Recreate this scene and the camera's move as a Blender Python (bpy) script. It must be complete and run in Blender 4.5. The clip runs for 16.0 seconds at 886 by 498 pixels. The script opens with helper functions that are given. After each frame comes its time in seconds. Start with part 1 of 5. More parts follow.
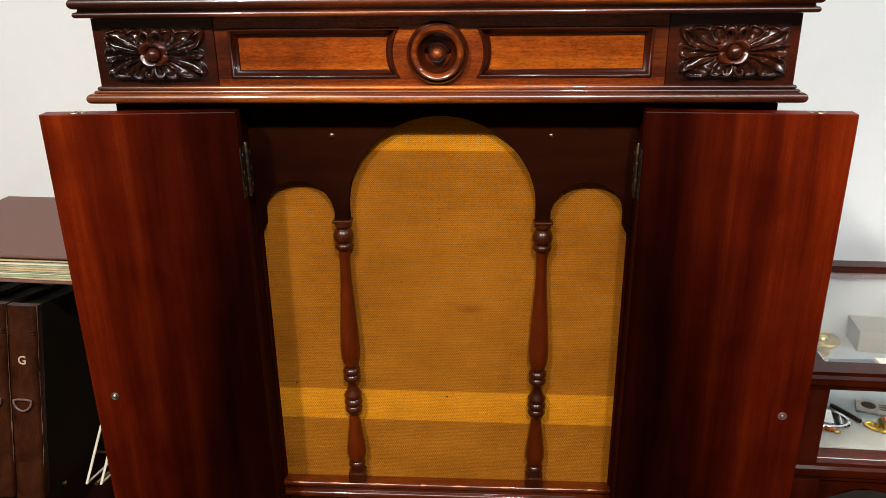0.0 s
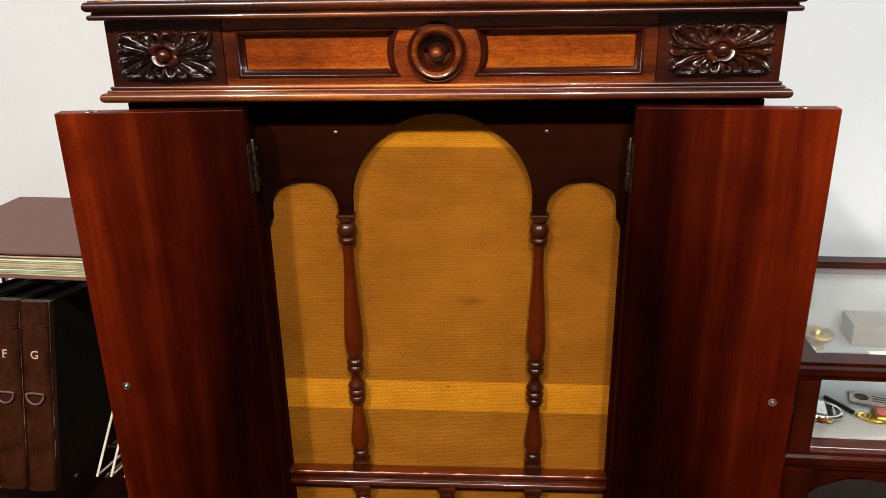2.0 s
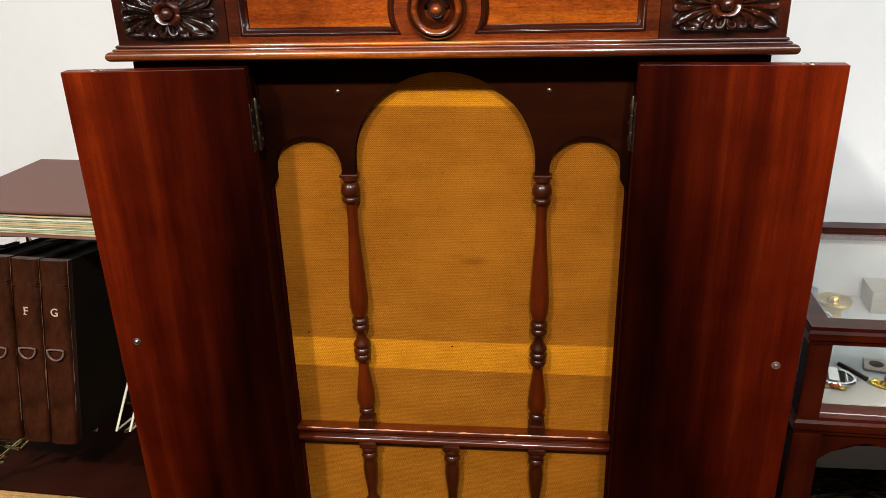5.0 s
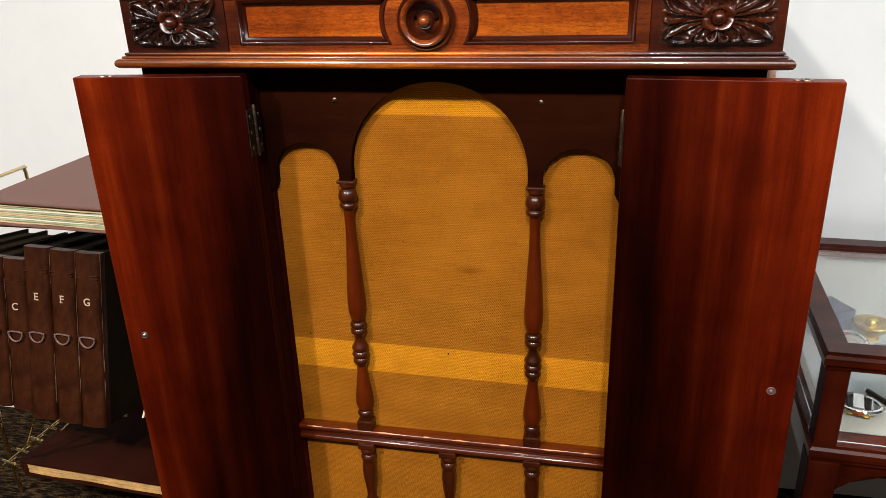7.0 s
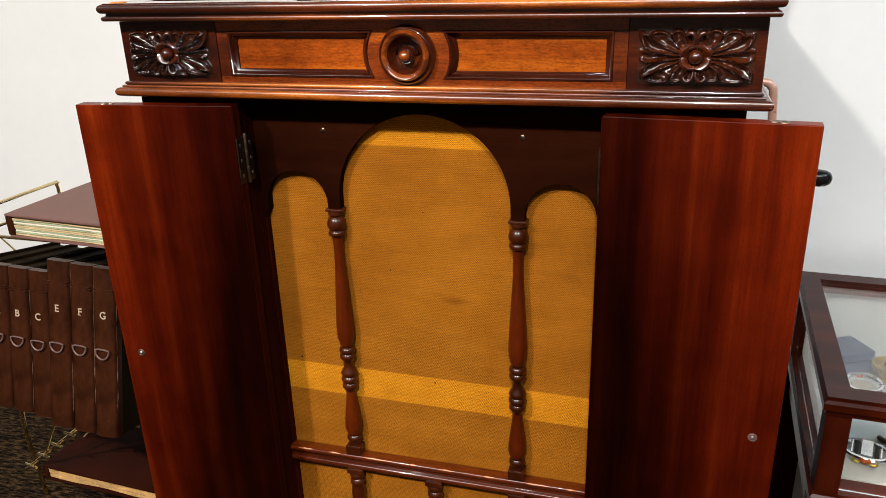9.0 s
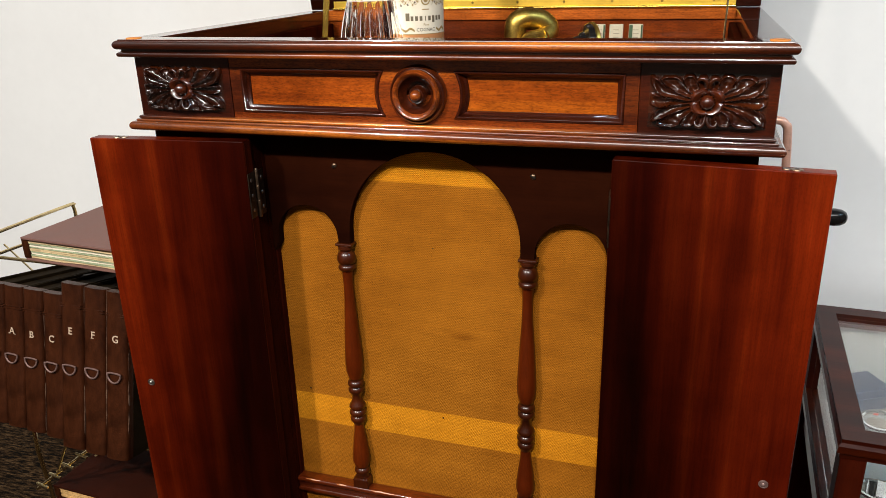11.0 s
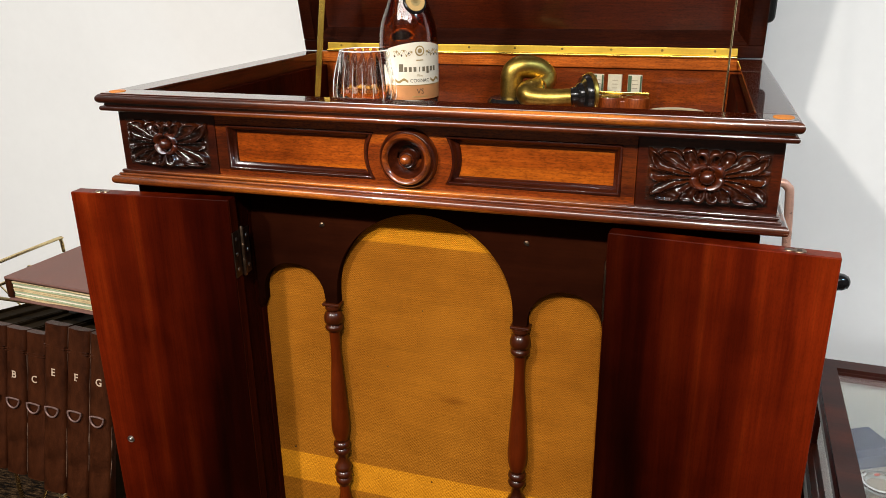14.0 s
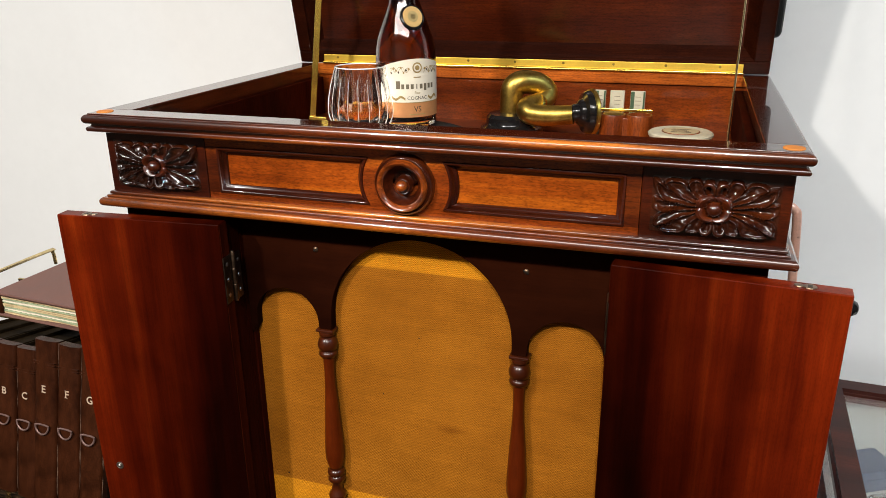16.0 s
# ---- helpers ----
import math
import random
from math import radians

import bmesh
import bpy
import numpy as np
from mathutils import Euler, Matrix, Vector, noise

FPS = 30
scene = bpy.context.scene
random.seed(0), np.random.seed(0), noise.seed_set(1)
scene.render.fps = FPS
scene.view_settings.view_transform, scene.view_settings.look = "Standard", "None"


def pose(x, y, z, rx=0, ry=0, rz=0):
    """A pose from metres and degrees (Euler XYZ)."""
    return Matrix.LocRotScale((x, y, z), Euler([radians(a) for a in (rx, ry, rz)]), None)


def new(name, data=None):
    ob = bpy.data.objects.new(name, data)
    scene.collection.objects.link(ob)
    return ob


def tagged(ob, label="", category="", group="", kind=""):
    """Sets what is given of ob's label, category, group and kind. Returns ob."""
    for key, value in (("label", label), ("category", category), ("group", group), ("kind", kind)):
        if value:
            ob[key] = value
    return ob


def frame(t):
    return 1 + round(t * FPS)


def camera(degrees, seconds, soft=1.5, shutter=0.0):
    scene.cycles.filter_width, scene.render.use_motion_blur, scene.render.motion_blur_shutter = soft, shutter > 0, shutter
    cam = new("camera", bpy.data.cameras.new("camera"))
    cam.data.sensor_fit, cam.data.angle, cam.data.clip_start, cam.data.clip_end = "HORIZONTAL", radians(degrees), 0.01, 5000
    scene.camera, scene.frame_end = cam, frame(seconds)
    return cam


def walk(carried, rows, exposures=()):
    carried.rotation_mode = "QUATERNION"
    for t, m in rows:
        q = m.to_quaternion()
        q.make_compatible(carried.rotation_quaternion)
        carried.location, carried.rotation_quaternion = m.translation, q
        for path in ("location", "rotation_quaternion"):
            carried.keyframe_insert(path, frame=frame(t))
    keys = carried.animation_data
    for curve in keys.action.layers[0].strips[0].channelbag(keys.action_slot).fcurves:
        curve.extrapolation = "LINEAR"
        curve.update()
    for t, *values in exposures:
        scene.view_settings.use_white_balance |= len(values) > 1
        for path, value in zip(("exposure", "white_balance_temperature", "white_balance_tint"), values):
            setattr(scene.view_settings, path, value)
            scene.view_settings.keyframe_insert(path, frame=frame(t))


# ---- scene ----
cam = camera(59.8, 16.0, soft=0.75)
METRES, EYE, TILT, LEAN, TURN = 0.4104, 1.1295, 0.0, 0.0, 3.6
SIDE, BACK = 0.054, -0.783
ROWS = [
    (0.0, 0.0, 0.0, 0.0, -0.26, -20.91, 0.68),
    (0.5, 0.0, -0.0303, -0.0024, -0.29, -20.56, 0.72),
    (1.0, 0.0011, -0.0579, 0.0006, -0.25, -20.27, 0.77),
    (1.5, 0.0032, -0.0795, 0.0004, -0.18, -20.19, 0.87),
    (2.0, 0.0082, -0.0811, -0.0068, -0.12, -20.5, 0.98),
    (2.5, 0.0139, -0.0796, -0.0205, -0.06, -20.91, 1.03),
    (3.0, 0.0187, -0.0873, -0.0243, 0.06, -21.37, 1.07),
    (3.5, 0.0211, -0.0985, -0.0316, 0.24, -21.77, 1.16),
    (4.0, 0.0271, -0.1055, -0.0345, 0.42, -22.21, 1.28),
    (6.5, 0.2652, -0.0728, -0.0207, 6.71, -22.83, 1.74),
    (7.0, 0.3291, -0.0712, -0.0094, 8.17, -22.63, 1.81),
    (7.5, 0.391, -0.06, -0.001, 9.5, -22.45, 1.89),
    (8.0, 0.4505, -0.0422, 0.0073, 10.8, -22.12, 1.89),
    (8.5, 0.4983, -0.028, 0.0165, 11.86, -21.73, 1.8),
    (9.0, 0.5306, -0.0268, 0.0313, 12.62, -21.41, 1.77),
    (11.5, 0.544, 0.0216, 0.1131, 14.12, -20.4, 1.41),
    (12.0, 0.5464, 0.0362, 0.1291, 14.22, -20.29, 1.22),
    (12.5, 0.5513, 0.0567, 0.1479, 14.28, -20.21, 1.04),
    (13.0, 0.5503, 0.0788, 0.1671, 14.24, -20.02, 0.92),
    (13.5, 0.5451, 0.1011, 0.1915, 14.17, -19.89, 0.83),
    (14.0, 0.5392, 0.1252, 0.2094, 14.17, -19.75, 0.71),
    (14.5, 0.5322, 0.1512, 0.2281, 14.21, -19.74, 0.63),
    (15.0, 0.532, 0.1701, 0.2389, 14.23, -19.74, 0.62),
    (15.5, 0.5316, 0.1892, 0.2523, 14.23, -19.83, 0.58),
    (16.0, 0.5256, 0.2091, 0.2605, 14.21, -19.96, 0.55),
]
walk(cam, [(t, pose(SIDE, BACK, EYE, TILT, LEAN, TURN) @ pose(METRES * x, METRES * y, METRES * z, 90 + pitch, roll, yaw)) for t, x, y, z, yaw, pitch, roll in ROWS],
     exposures=[(0.0, -0.02), (4.2, 0.02), (8.0, 0.19), (9.2, 0.18), (12.0, 0.07), (14.0, 0.09), (16.0, 0.11)])

# ---- light: a closed room with ceiling lamps and added cool fill lamps ----
world = bpy.data.worlds.new("room_air")
scene.world = world
world.use_nodes = True
world.node_tree.nodes["Background"].inputs[0].default_value = (0.9, 0.95, 1.0, 1)
world.node_tree.nodes["Background"].inputs[1].default_value = 0.004


def ceiling_or_fill_lamp(x, y, power, radius, colour, spread=180):
    data = bpy.data.lights.new("ceiling_or_fill_light", "AREA")
    data.shape, data.size, data.energy, data.color = "DISK", radius * 2, power, colour
    data.spread = radians(spread)
    ob = new("ceiling_or_fill_light", data)
    ob.matrix_world = pose(x, y, 2.66)
    return ob


# two ceiling lamps, then two unseen cool fills added for the side walls
LAMPS = [(-1.03, -2.0, 91, 0.08, (1.0, 0.945, 0.87)), (0.42, -2.0, 68, 0.08, (1.0, 0.95, 0.89)), (1.9, -0.75, 26, 0.10, (0.50, 0.76, 1.0)), (-2.1, -0.75, 6, 0.10, (0.85, 0.94, 1.0))]
for spec in LAMPS:
    ceiling_or_fill_lamp(*spec)
# a wide light panel in the ceiling, in front of the cabinet
strip = bpy.data.lights.new("ceiling_panel_light", "AREA")
strip.shape, strip.size, strip.size_y, strip.energy, strip.color = "RECTANGLE", 3.0, 0.85, 62, (1.0, 0.965, 0.92)
new("ceiling_panel_light", strip).matrix_world = pose(0.0, -1.85, 2.68)


# ---- materials ----
K = 0.9    # metres to one unit of the plan below

def nodes_of(name):
    m = bpy.data.materials.new(name)
    m.use_nodes = True
    nt = m.node_tree
    return m, nt, nt.nodes["Principled BSDF"]


def node(nt, kind, **values):
    n = nt.nodes.new(kind)
    for key, value in values.items():
        n.inputs[key].default_value = value
    return n


def ramp(nt, fac, stops):
    r = nt.nodes.new("ShaderNodeValToRGB")
    while len(r.color_ramp.elements) < len(stops):
        r.color_ramp.elements.new(0.5)
    for e, (p, c) in zip(r.color_ramp.elements, stops):
        e.position, e.color = p, (*c, 1)
    nt.links.new(fac, r.inputs[0])
    return r.outputs[0]


def mapped(nt, scale, offset=(0, 0, 0)):
    tc = nt.nodes.new("ShaderNodeTexCoord")
    mp = nt.nodes.new("ShaderNodeMapping")
    mp.inputs["Scale"].default_value = scale
    mp.inputs["Location"].default_value = offset
    nt.links.new(tc.outputs["Object"], mp.inputs[0])
    return mp.outputs[0]


def mix(nt, a, b, fac, kind="MIX"):
    n = nt.nodes.new("ShaderNodeMix")
    n.data_type, n.blend_type = "RGBA", kind
    for sock, v in ((n.inputs[0], fac), (n.inputs[6], a), (n.inputs[7], b)):
        if isinstance(v, (int, float)):
            sock.default_value = v
        elif isinstance(v, tuple):
            sock.default_value = (*v, 1)
        else:
            nt.links.new(v, sock)
    return n.outputs[2]


def noise_fac(nt, vec, scale, detail=4, rough=0.55):
    n = node(nt, "ShaderNodeTexNoise", Scale=scale, Detail=detail, Roughness=rough)
    nt.links.new(vec, n.inputs["Vector"])
    return n.outputs[0]


def bump(nt, b, height, strength, distance=0.001):
    n = node(nt, "ShaderNodeBump", Strength=strength, Distance=distance)
    nt.links.new(height, n.inputs["Height"])
    nt.links.new(n.outputs[0], b.inputs["Normal"])


def wood(name, dark, mid, light, axis="z", rough=0.32, coat=0.8, coat_rough=0.07, figure=7.0, spec=0.3, pores=0.4, fibre=34.0, streak=0.75):
    """Varnished wood with fibres along one axis, ribbons of lighter figure and short pores."""
    m, nt, b = nodes_of(name)
    dark, mid, light = ((r * 1.27, g * 0.93, v * 0.5) for r, g, v in (dark, mid, light))
    k = "xyz".index(axis)
    fine = [480.0] * 3
    fine[k] = fibre
    wide = [figure * 3] * 3
    wide[k] = figure * 0.16
    pore = [820.0] * 3
    pore[k] = 260.0
    grain = noise_fac(nt, mapped(nt, fine), 1.0, 5, 0.6)
    ribbon = noise_fac(nt, mapped(nt, wide, (3.1, 1.7, 0.4)), 1.0, 3, 0.5)
    spots = noise_fac(nt, mapped(nt, pore), 1.0, 2, 0.5)
    wear = noise_fac(nt, mapped(nt, (9, 9, 9), (7, 2, 5)), 1.0, 6, 0.65)
    c = ramp(nt, ribbon, [(0.28, dark), (0.52, mid), (0.74, light)])
    g = ramp(nt, grain, [(0.3, (0.42, 0.36, 0.32)), (0.55, (1, 1, 1)), (0.75, (1.35, 1.4, 1.4))])
    p = ramp(nt, spots, [(0.36, (0.22, 0.17, 0.15)), (0.48, (1, 1, 1)), (0.66, (1.25, 1.3, 1.3))])
    c = mix(nt, c, g, streak, "MULTIPLY")
    c = mix(nt, c, p, pores, "MULTIPLY")
    w = ramp(nt, wear, [(0.3, (0.55, 0.50, 0.48)), (0.62, (1.12, 1.10, 1.08))])
    c = mix(nt, c, w, 0.8, "MULTIPLY")
    nt.links.new(c, b.inputs["Base Color"])
    rr = nt.nodes.new("ShaderNodeMapRange")
    rr.inputs[3].default_value, rr.inputs[4].default_value = rough * 0.8, rough * 1.35
    nt.links.new(wear, rr.inputs[0])
    nt.links.new(rr.outputs[0], b.inputs["Roughness"])
    b.inputs["Coat Weight"].default_value = coat
    b.inputs["Coat Roughness"].default_value = coat_rough
    b.inputs["Specular IOR Level"].default_value = spec
    b.inputs["Coat IOR"].default_value = 1.65 if coat > 0.75 else 1.5
    bump(nt, b, grain, 0.10, 0.0006)
    return m


WORN_X = wood("worn_moulding_wood", (0.028, 0.0054, 0.0018), (0.120, 0.0285, 0.0048), (0.72, 0.285, 0.042), "x", coat=1.0, coat_rough=0.06, spec=0.4, figure=16)
BLOCK_X = wood("dark_mahogany", (0.014, 0.0026, 0.0011), (0.032, 0.0058, 0.0018), (0.062, 0.0130, 0.0032), "x", coat=0.6, coat_rough=0.07, spec=0.2)
WELL_X = wood("well_mahogany", (0.060, 0.0115, 0.0026), (0.180, 0.043, 0.0062), (0.40, 0.125, 0.016), "x", coat=0.5, coat_rough=0.06, spec=0.2, fibre=60.0)
MAHOGANY_X = wood("mahogany_along", (0.050, 0.0098, 0.0022), (0.172, 0.0400, 0.0052), (0.43, 0.136, 0.016), "x", coat=0.6, coat_rough=0.06, spec=0.2, pores=0.45, streak=0.8)
MAHOGANY_Z = wood("mahogany_upright", (0.026, 0.0040, 0.0018), (0.052, 0.0080, 0.0028), (0.095, 0.017, 0.005), "z", figure=10, coat=0.2, coat_rough=0.12, spec=0.15)
MAHOGANY_Y = wood("mahogany_deep", (0.018, 0.0040, 0.0020), (0.040, 0.0085, 0.0035), (0.075, 0.018, 0.006), "y", coat=1.0, coat_rough=0.035, spec=0.15)
RIM_X = wood("glossy_rim_wood", (0.018, 0.0034, 0.0014), (0.042, 0.0078, 0.0024), (0.080, 0.0170, 0.0042), "x", rough=0.2, coat=1.0, coat_rough=0.03, spec=0.3)
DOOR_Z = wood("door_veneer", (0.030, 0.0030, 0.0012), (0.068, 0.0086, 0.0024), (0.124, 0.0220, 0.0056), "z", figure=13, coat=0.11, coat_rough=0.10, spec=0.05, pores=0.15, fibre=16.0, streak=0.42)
STILE_X = wood("frieze_stile_wood", (0.020, 0.0040, 0.0014), (0.060, 0.0125, 0.0026), (0.15, 0.040, 0.0065), "x", coat=0.6, coat_rough=0.07, spec=0.2)
PANEL_X = wood("panel_veneer", (0.094, 0.0180, 0.0026), (0.250, 0.066, 0.0076), (0.55, 0.205, 0.024), "x", figure=12, coat=0.35, coat_rough=0.08, spec=0.15, pores=0.38, streak=0.7, fibre=60.0)
BOARD = wood("arcade_board_wood", (0.0070, 0.0020, 0.0014), (0.0125, 0.0036, 0.0024), (0.022, 0.0066, 0.0040), "x", rough=0.6, coat=0.012, coat_rough=0.2, spec=0.01, pores=0.1, streak=0.3)
DARK_X = wood("dark_stained_wood", (0.0095, 0.0022, 0.0011), (0.018, 0.0042, 0.0020), (0.032, 0.0080, 0.0034), "x", rough=0.5, coat=0.05, coat_rough=0.2, spec=0.03)
CARVED = wood("carved_dark_wood", (0.008, 0.0021, 0.0010), (0.022, 0.0056, 0.0022), (0.075, 0.020, 0.0060), "x", rough=0.26, coat=1.0, coat_rough=0.08, spec=0.35)
SHAFT = wood("turned_red_wood", (0.030, 0.0048, 0.0011), (0.075, 0.0140, 0.0022), (0.15, 0.034, 0.0046), "z", rough=0.36, coat=0.3, coat_rough=0.14, spec=0.12, pores=0.08, streak=0.3)
TURNED = wood("turned_dark_wood", (0.014, 0.0036, 0.0016), (0.034, 0.0080, 0.0026), (0.080, 0.0190, 0.0048), "z", rough=0.34, coat=0.5, coat_rough=0.2, spec=0.15, pores=0.08, streak=0.35)
RAIL_WOOD = wood("rail_wood", (0.040, 0.0070, 0.0024), (0.085, 0.0170, 0.0042), (0.16, 0.040, 0.009), "x", rough=0.3, coat=1.0, coat_rough=0.06, spec=0.3)
REVEAL = wood("matt_mahogany", (0.013, 0.0018, 0.0008), (0.025, 0.0038, 0.0013), (0.052, 0.0086, 0.0024), "z", rough=0.7, coat=0.0, spec=0.02, pores=0.15)
CASE_DARK = wood("dull_case_wood", (0.018, 0.0030, 0.0016), (0.036, 0.0054, 0.0024), (0.064, 0.011, 0.0042), "z", rough=0.55, coat=0.04, spec=0.05, pores=0.08, streak=0.25)
RUBBED = wood("bare_worn_wood", (0.22, 0.085, 0.045), (0.36, 0.17, 0.090), (0.52, 0.29, 0.17), "x", rough=0.35, coat=0.5, spec=0.3)
BEAD = wood("rubbed_brown_wood", (0.028, 0.0060, 0.0020), (0.15, 0.038, 0.0080), (0.36, 0.110, 0.022), "x", figure=34, rough=0.3, coat=0.9, spec=0.3)
CALYX = wood("rubbed_calyx_wood", (0.012, 0.0028, 0.0012), (0.042, 0.0090, 0.0026), (0.11, 0.028, 0.007), "x", rough=0.28, figure=26, coat=1.0, coat_rough=0.09, spec=0.3)
BOSS = wood("boss_wood", (0.016, 0.0034, 0.0014), (0.040, 0.0085, 0.0026), (0.10, 0.026, 0.007), "x", rough=0.28, coat=1.0, coat_rough=0.08, spec=0.3)
ORANGE_X = wood("honey_wood_strip", (0.24, 0.062, 0.010), (0.36, 0.110, 0.020), (0.48, 0.17, 0.035), "x", rough=0.35, coat=0.4, spec=0.2)
CASE_WOOD = wood("cherry_red_case_wood", (0.015, 0.0023, 0.0011), (0.032, 0.0050, 0.0019), (0.060, 0.0115, 0.0038), "x", rough=0.3, coat=0.22, coat_rough=0.08, spec=0.12, pores=0.1, streak=0.3)
CUP_WOOD = wood("cup_wood", (0.10, 0.024, 0.007), (0.19, 0.052, 0.013), (0.30, 0.095, 0.022), "z", rough=0.35, coat=0.5, spec=0.2)


def plain(name, colour, rough=0.5, metal=0.0, vary=0.15, scale=30.0, relief=0.0, coat=0.0, colour2=None, spec=0.25, stretch=1.0):
    """A surface with cloudy and fine variation round one colour."""
    m, nt, b = nodes_of(name)
    v = mapped(nt, (scale, scale, scale * stretch))
    big = noise_fac(nt, v, 1.0, 5, 0.6)
    small = noise_fac(nt, v, 14.0, 3, 0.6)
    lo = colour2 or tuple(c * (1 - vary) for c in colour)
    hi = tuple(min(1, c * (1 + vary * 0.6)) for c in colour)
    c = ramp(nt, big, [(0.3, lo), (0.7, hi)])
    s = ramp(nt, small, [(0.3, (1 - vary, 1 - vary, 1 - vary)), (0.7, (1, 1, 1))])
    nt.links.new(mix(nt, c, s, 0.6, "MULTIPLY"), b.inputs["Base Color"])
    rr = nt.nodes.new("ShaderNodeMapRange")
    rr.inputs[3].default_value, rr.inputs[4].default_value = rough * 0.75, min(1, rough * 1.3)
    nt.links.new(big, rr.inputs[0])
    nt.links.new(rr.outputs[0], b.inputs["Roughness"])
    b.inputs["Metallic"].default_value = metal
    b.inputs["Specular IOR Level"].default_value = spec
    b.inputs["Coat Weight"].default_value = coat
    if relief:
        bump(nt, b, small, relief, 0.001)
    return m


WALL = plain("white_wall_paint", (0.80, 0.80, 0.79), 0.7, vary=0.03, scale=3, relief=0.08)
CEILING = plain("ceiling_paint", (0.45, 0.445, 0.435), 0.8, vary=0.03, scale=3)
DARK_WALL = plain("brown_wall_paint", (0.070, 0.058, 0.048), 0.8, vary=0.1, scale=3)
BLACK = plain("black_paint", (0.012, 0.011, 0.010), 0.5, vary=0.3, scale=20)
BRASS = plain("polished_brass", (0.95, 0.66, 0.13), 0.24, 1.0, vary=0.10, scale=25, relief=0.05)
BRUSHED = plain("brushed_brass", (0.98, 0.66, 0.10), 0.46, 1.0, vary=0.10, scale=25, relief=0.05)
OLD_BRASS = plain("tarnished_brass", (0.60, 0.40, 0.085), 0.36, 1.0, vary=0.45, scale=22, colour2=(0.21, 0.135, 0.030))
KNUCKLE = plain("rubbed_hinge_steel", (0.30, 0.20, 0.13), 0.35, 1.0, vary=0.4, scale=120)
SEAL_GOLD = plain("gold_seal", (0.56, 0.33, 0.11), 0.42, 0.25, vary=0.12, scale=90)
GOLD_WIRE = plain("gilt_wire", (0.80, 0.64, 0.34), 0.25, 1.0, vary=0.2, scale=60)
PALE_WIRE = plain("pale_gilt_wire", (0.72, 0.66, 0.52), 0.35, 0.2, vary=0.15, scale=60)
COPPER = plain("copper_rod", (0.78, 0.44, 0.33), 0.28, 0.4, vary=0.2, scale=40)
STEEL = plain("worn_steel", (0.46, 0.42, 0.38), 0.35, 1.0, vary=0.35, scale=90)
DARK_STEEL = plain("browned_steel", (0.085, 0.060, 0.043), 0.4, 1.0, vary=0.45, scale=110, relief=0.2)
CHROME = plain("chrome", (0.82, 0.82, 0.82), 0.08, 1.0, vary=0.1, scale=50)
BAKELITE = plain("black_bakelite", (0.010, 0.009, 0.009), 0.16, vary=0.3, scale=40, coat=0.5)
LEATHER = plain("brown_album_leather", (0.048, 0.0130, 0.0044), 0.36, vary=0.5, scale=30, relief=0.6, coat=0.0, colour2=(0.016, 0.0041, 0.0015), spec=0.14, stretch=0.7)
LEATHER_WORN = plain("worn_leather_edge", (0.17, 0.105, 0.070), 0.6, vary=0.6, scale=70, relief=0.4, colour2=(0.05, 0.024, 0.016))
COVER = plain("dusty_maroon_cloth", (0.17, 0.085, 0.070), 0.55, vary=0.14, scale=26, relief=0.25)
COVER_DARK = plain("dark_album_board", (0.016, 0.0098, 0.0040), 0.7, vary=0.5, scale=12, relief=0.3, spec=0.04)
COVER_BROWN = plain("dark_brown_cover", (0.025, 0.0052, 0.0024), 0.6, vary=0.3, scale=14, relief=0.2, coat=0.0, spec=0.04)
BROWN_PAGES = plain("brown_page_edges", (0.58, 0.35, 0.135), 0.8, vary=0.3, scale=45)
PAGES = plain("yellowed_pages", (0.62, 0.47, 0.26), 0.8, vary=0.25, scale=45)
PAGES_GREEN = plain("green_sleeves", (0.36, 0.42, 0.26), 0.8, vary=0.25, scale=45)
CREAM = plain("cream_paper", (0.78, 0.70, 0.55), 0.65, vary=0.06, scale=60)
TAN = plain("tan_paper", (0.50, 0.215, 0.080), 0.55, vary=0.10, scale=60)
GOLD_INK = plain("gold_print", (0.40, 0.27, 0.10), 0.45, 0.3, vary=0.2, scale=120)
TIN_FIELD = plain("faded_gold_paper", (0.47, 0.35, 0.19), 0.55, vary=0.2, scale=120)
SOFT_INK = plain("olive_print", (0.17, 0.135, 0.085), 0.6, vary=0.1, scale=80)
DARK_INK = plain("dark_print", (0.06, 0.04, 0.025), 0.6, vary=0.1, scale=80)
GILT_LETTER = plain("gilt_lettering", (0.56, 0.42, 0.31), 0.5, 0.1, vary=0.2, scale=150)
RING = plain("tarnished_pull_ring", (0.30, 0.19, 0.17), 0.4, 0.6, vary=0.4, scale=120)
ORANGE = plain("orange_sticker", (0.60, 0.20, 0.03), 0.6, vary=0.15, scale=90)
CARD = plain("faded_card", (0.20, 0.165, 0.125), 0.7, vary=0.15, scale=40)
IVORY = plain("ivory_card", (0.52, 0.46, 0.33), 0.5, vary=0.15, scale=70)
GREEN_CARD = plain("dark_green_print", (0.06, 0.10, 0.05), 0.5, vary=0.3, scale=90)
LINING = plain("pale_case_lining", (0.27, 0.264, 0.238), 0.8, vary=0.06, scale=20)
NAVY = plain("navy_box_card", (0.045, 0.055, 0.085), 0.5, vary=0.3, scale=40)
RUBBER = plain("black_felt", (0.014, 0.012, 0.012), 0.85, vary=0.3, scale=80, relief=0.3)
RED_GLASS = plain("red_enamel", (0.35, 0.05, 0.03), 0.2, vary=0.2, scale=60, coat=0.6)


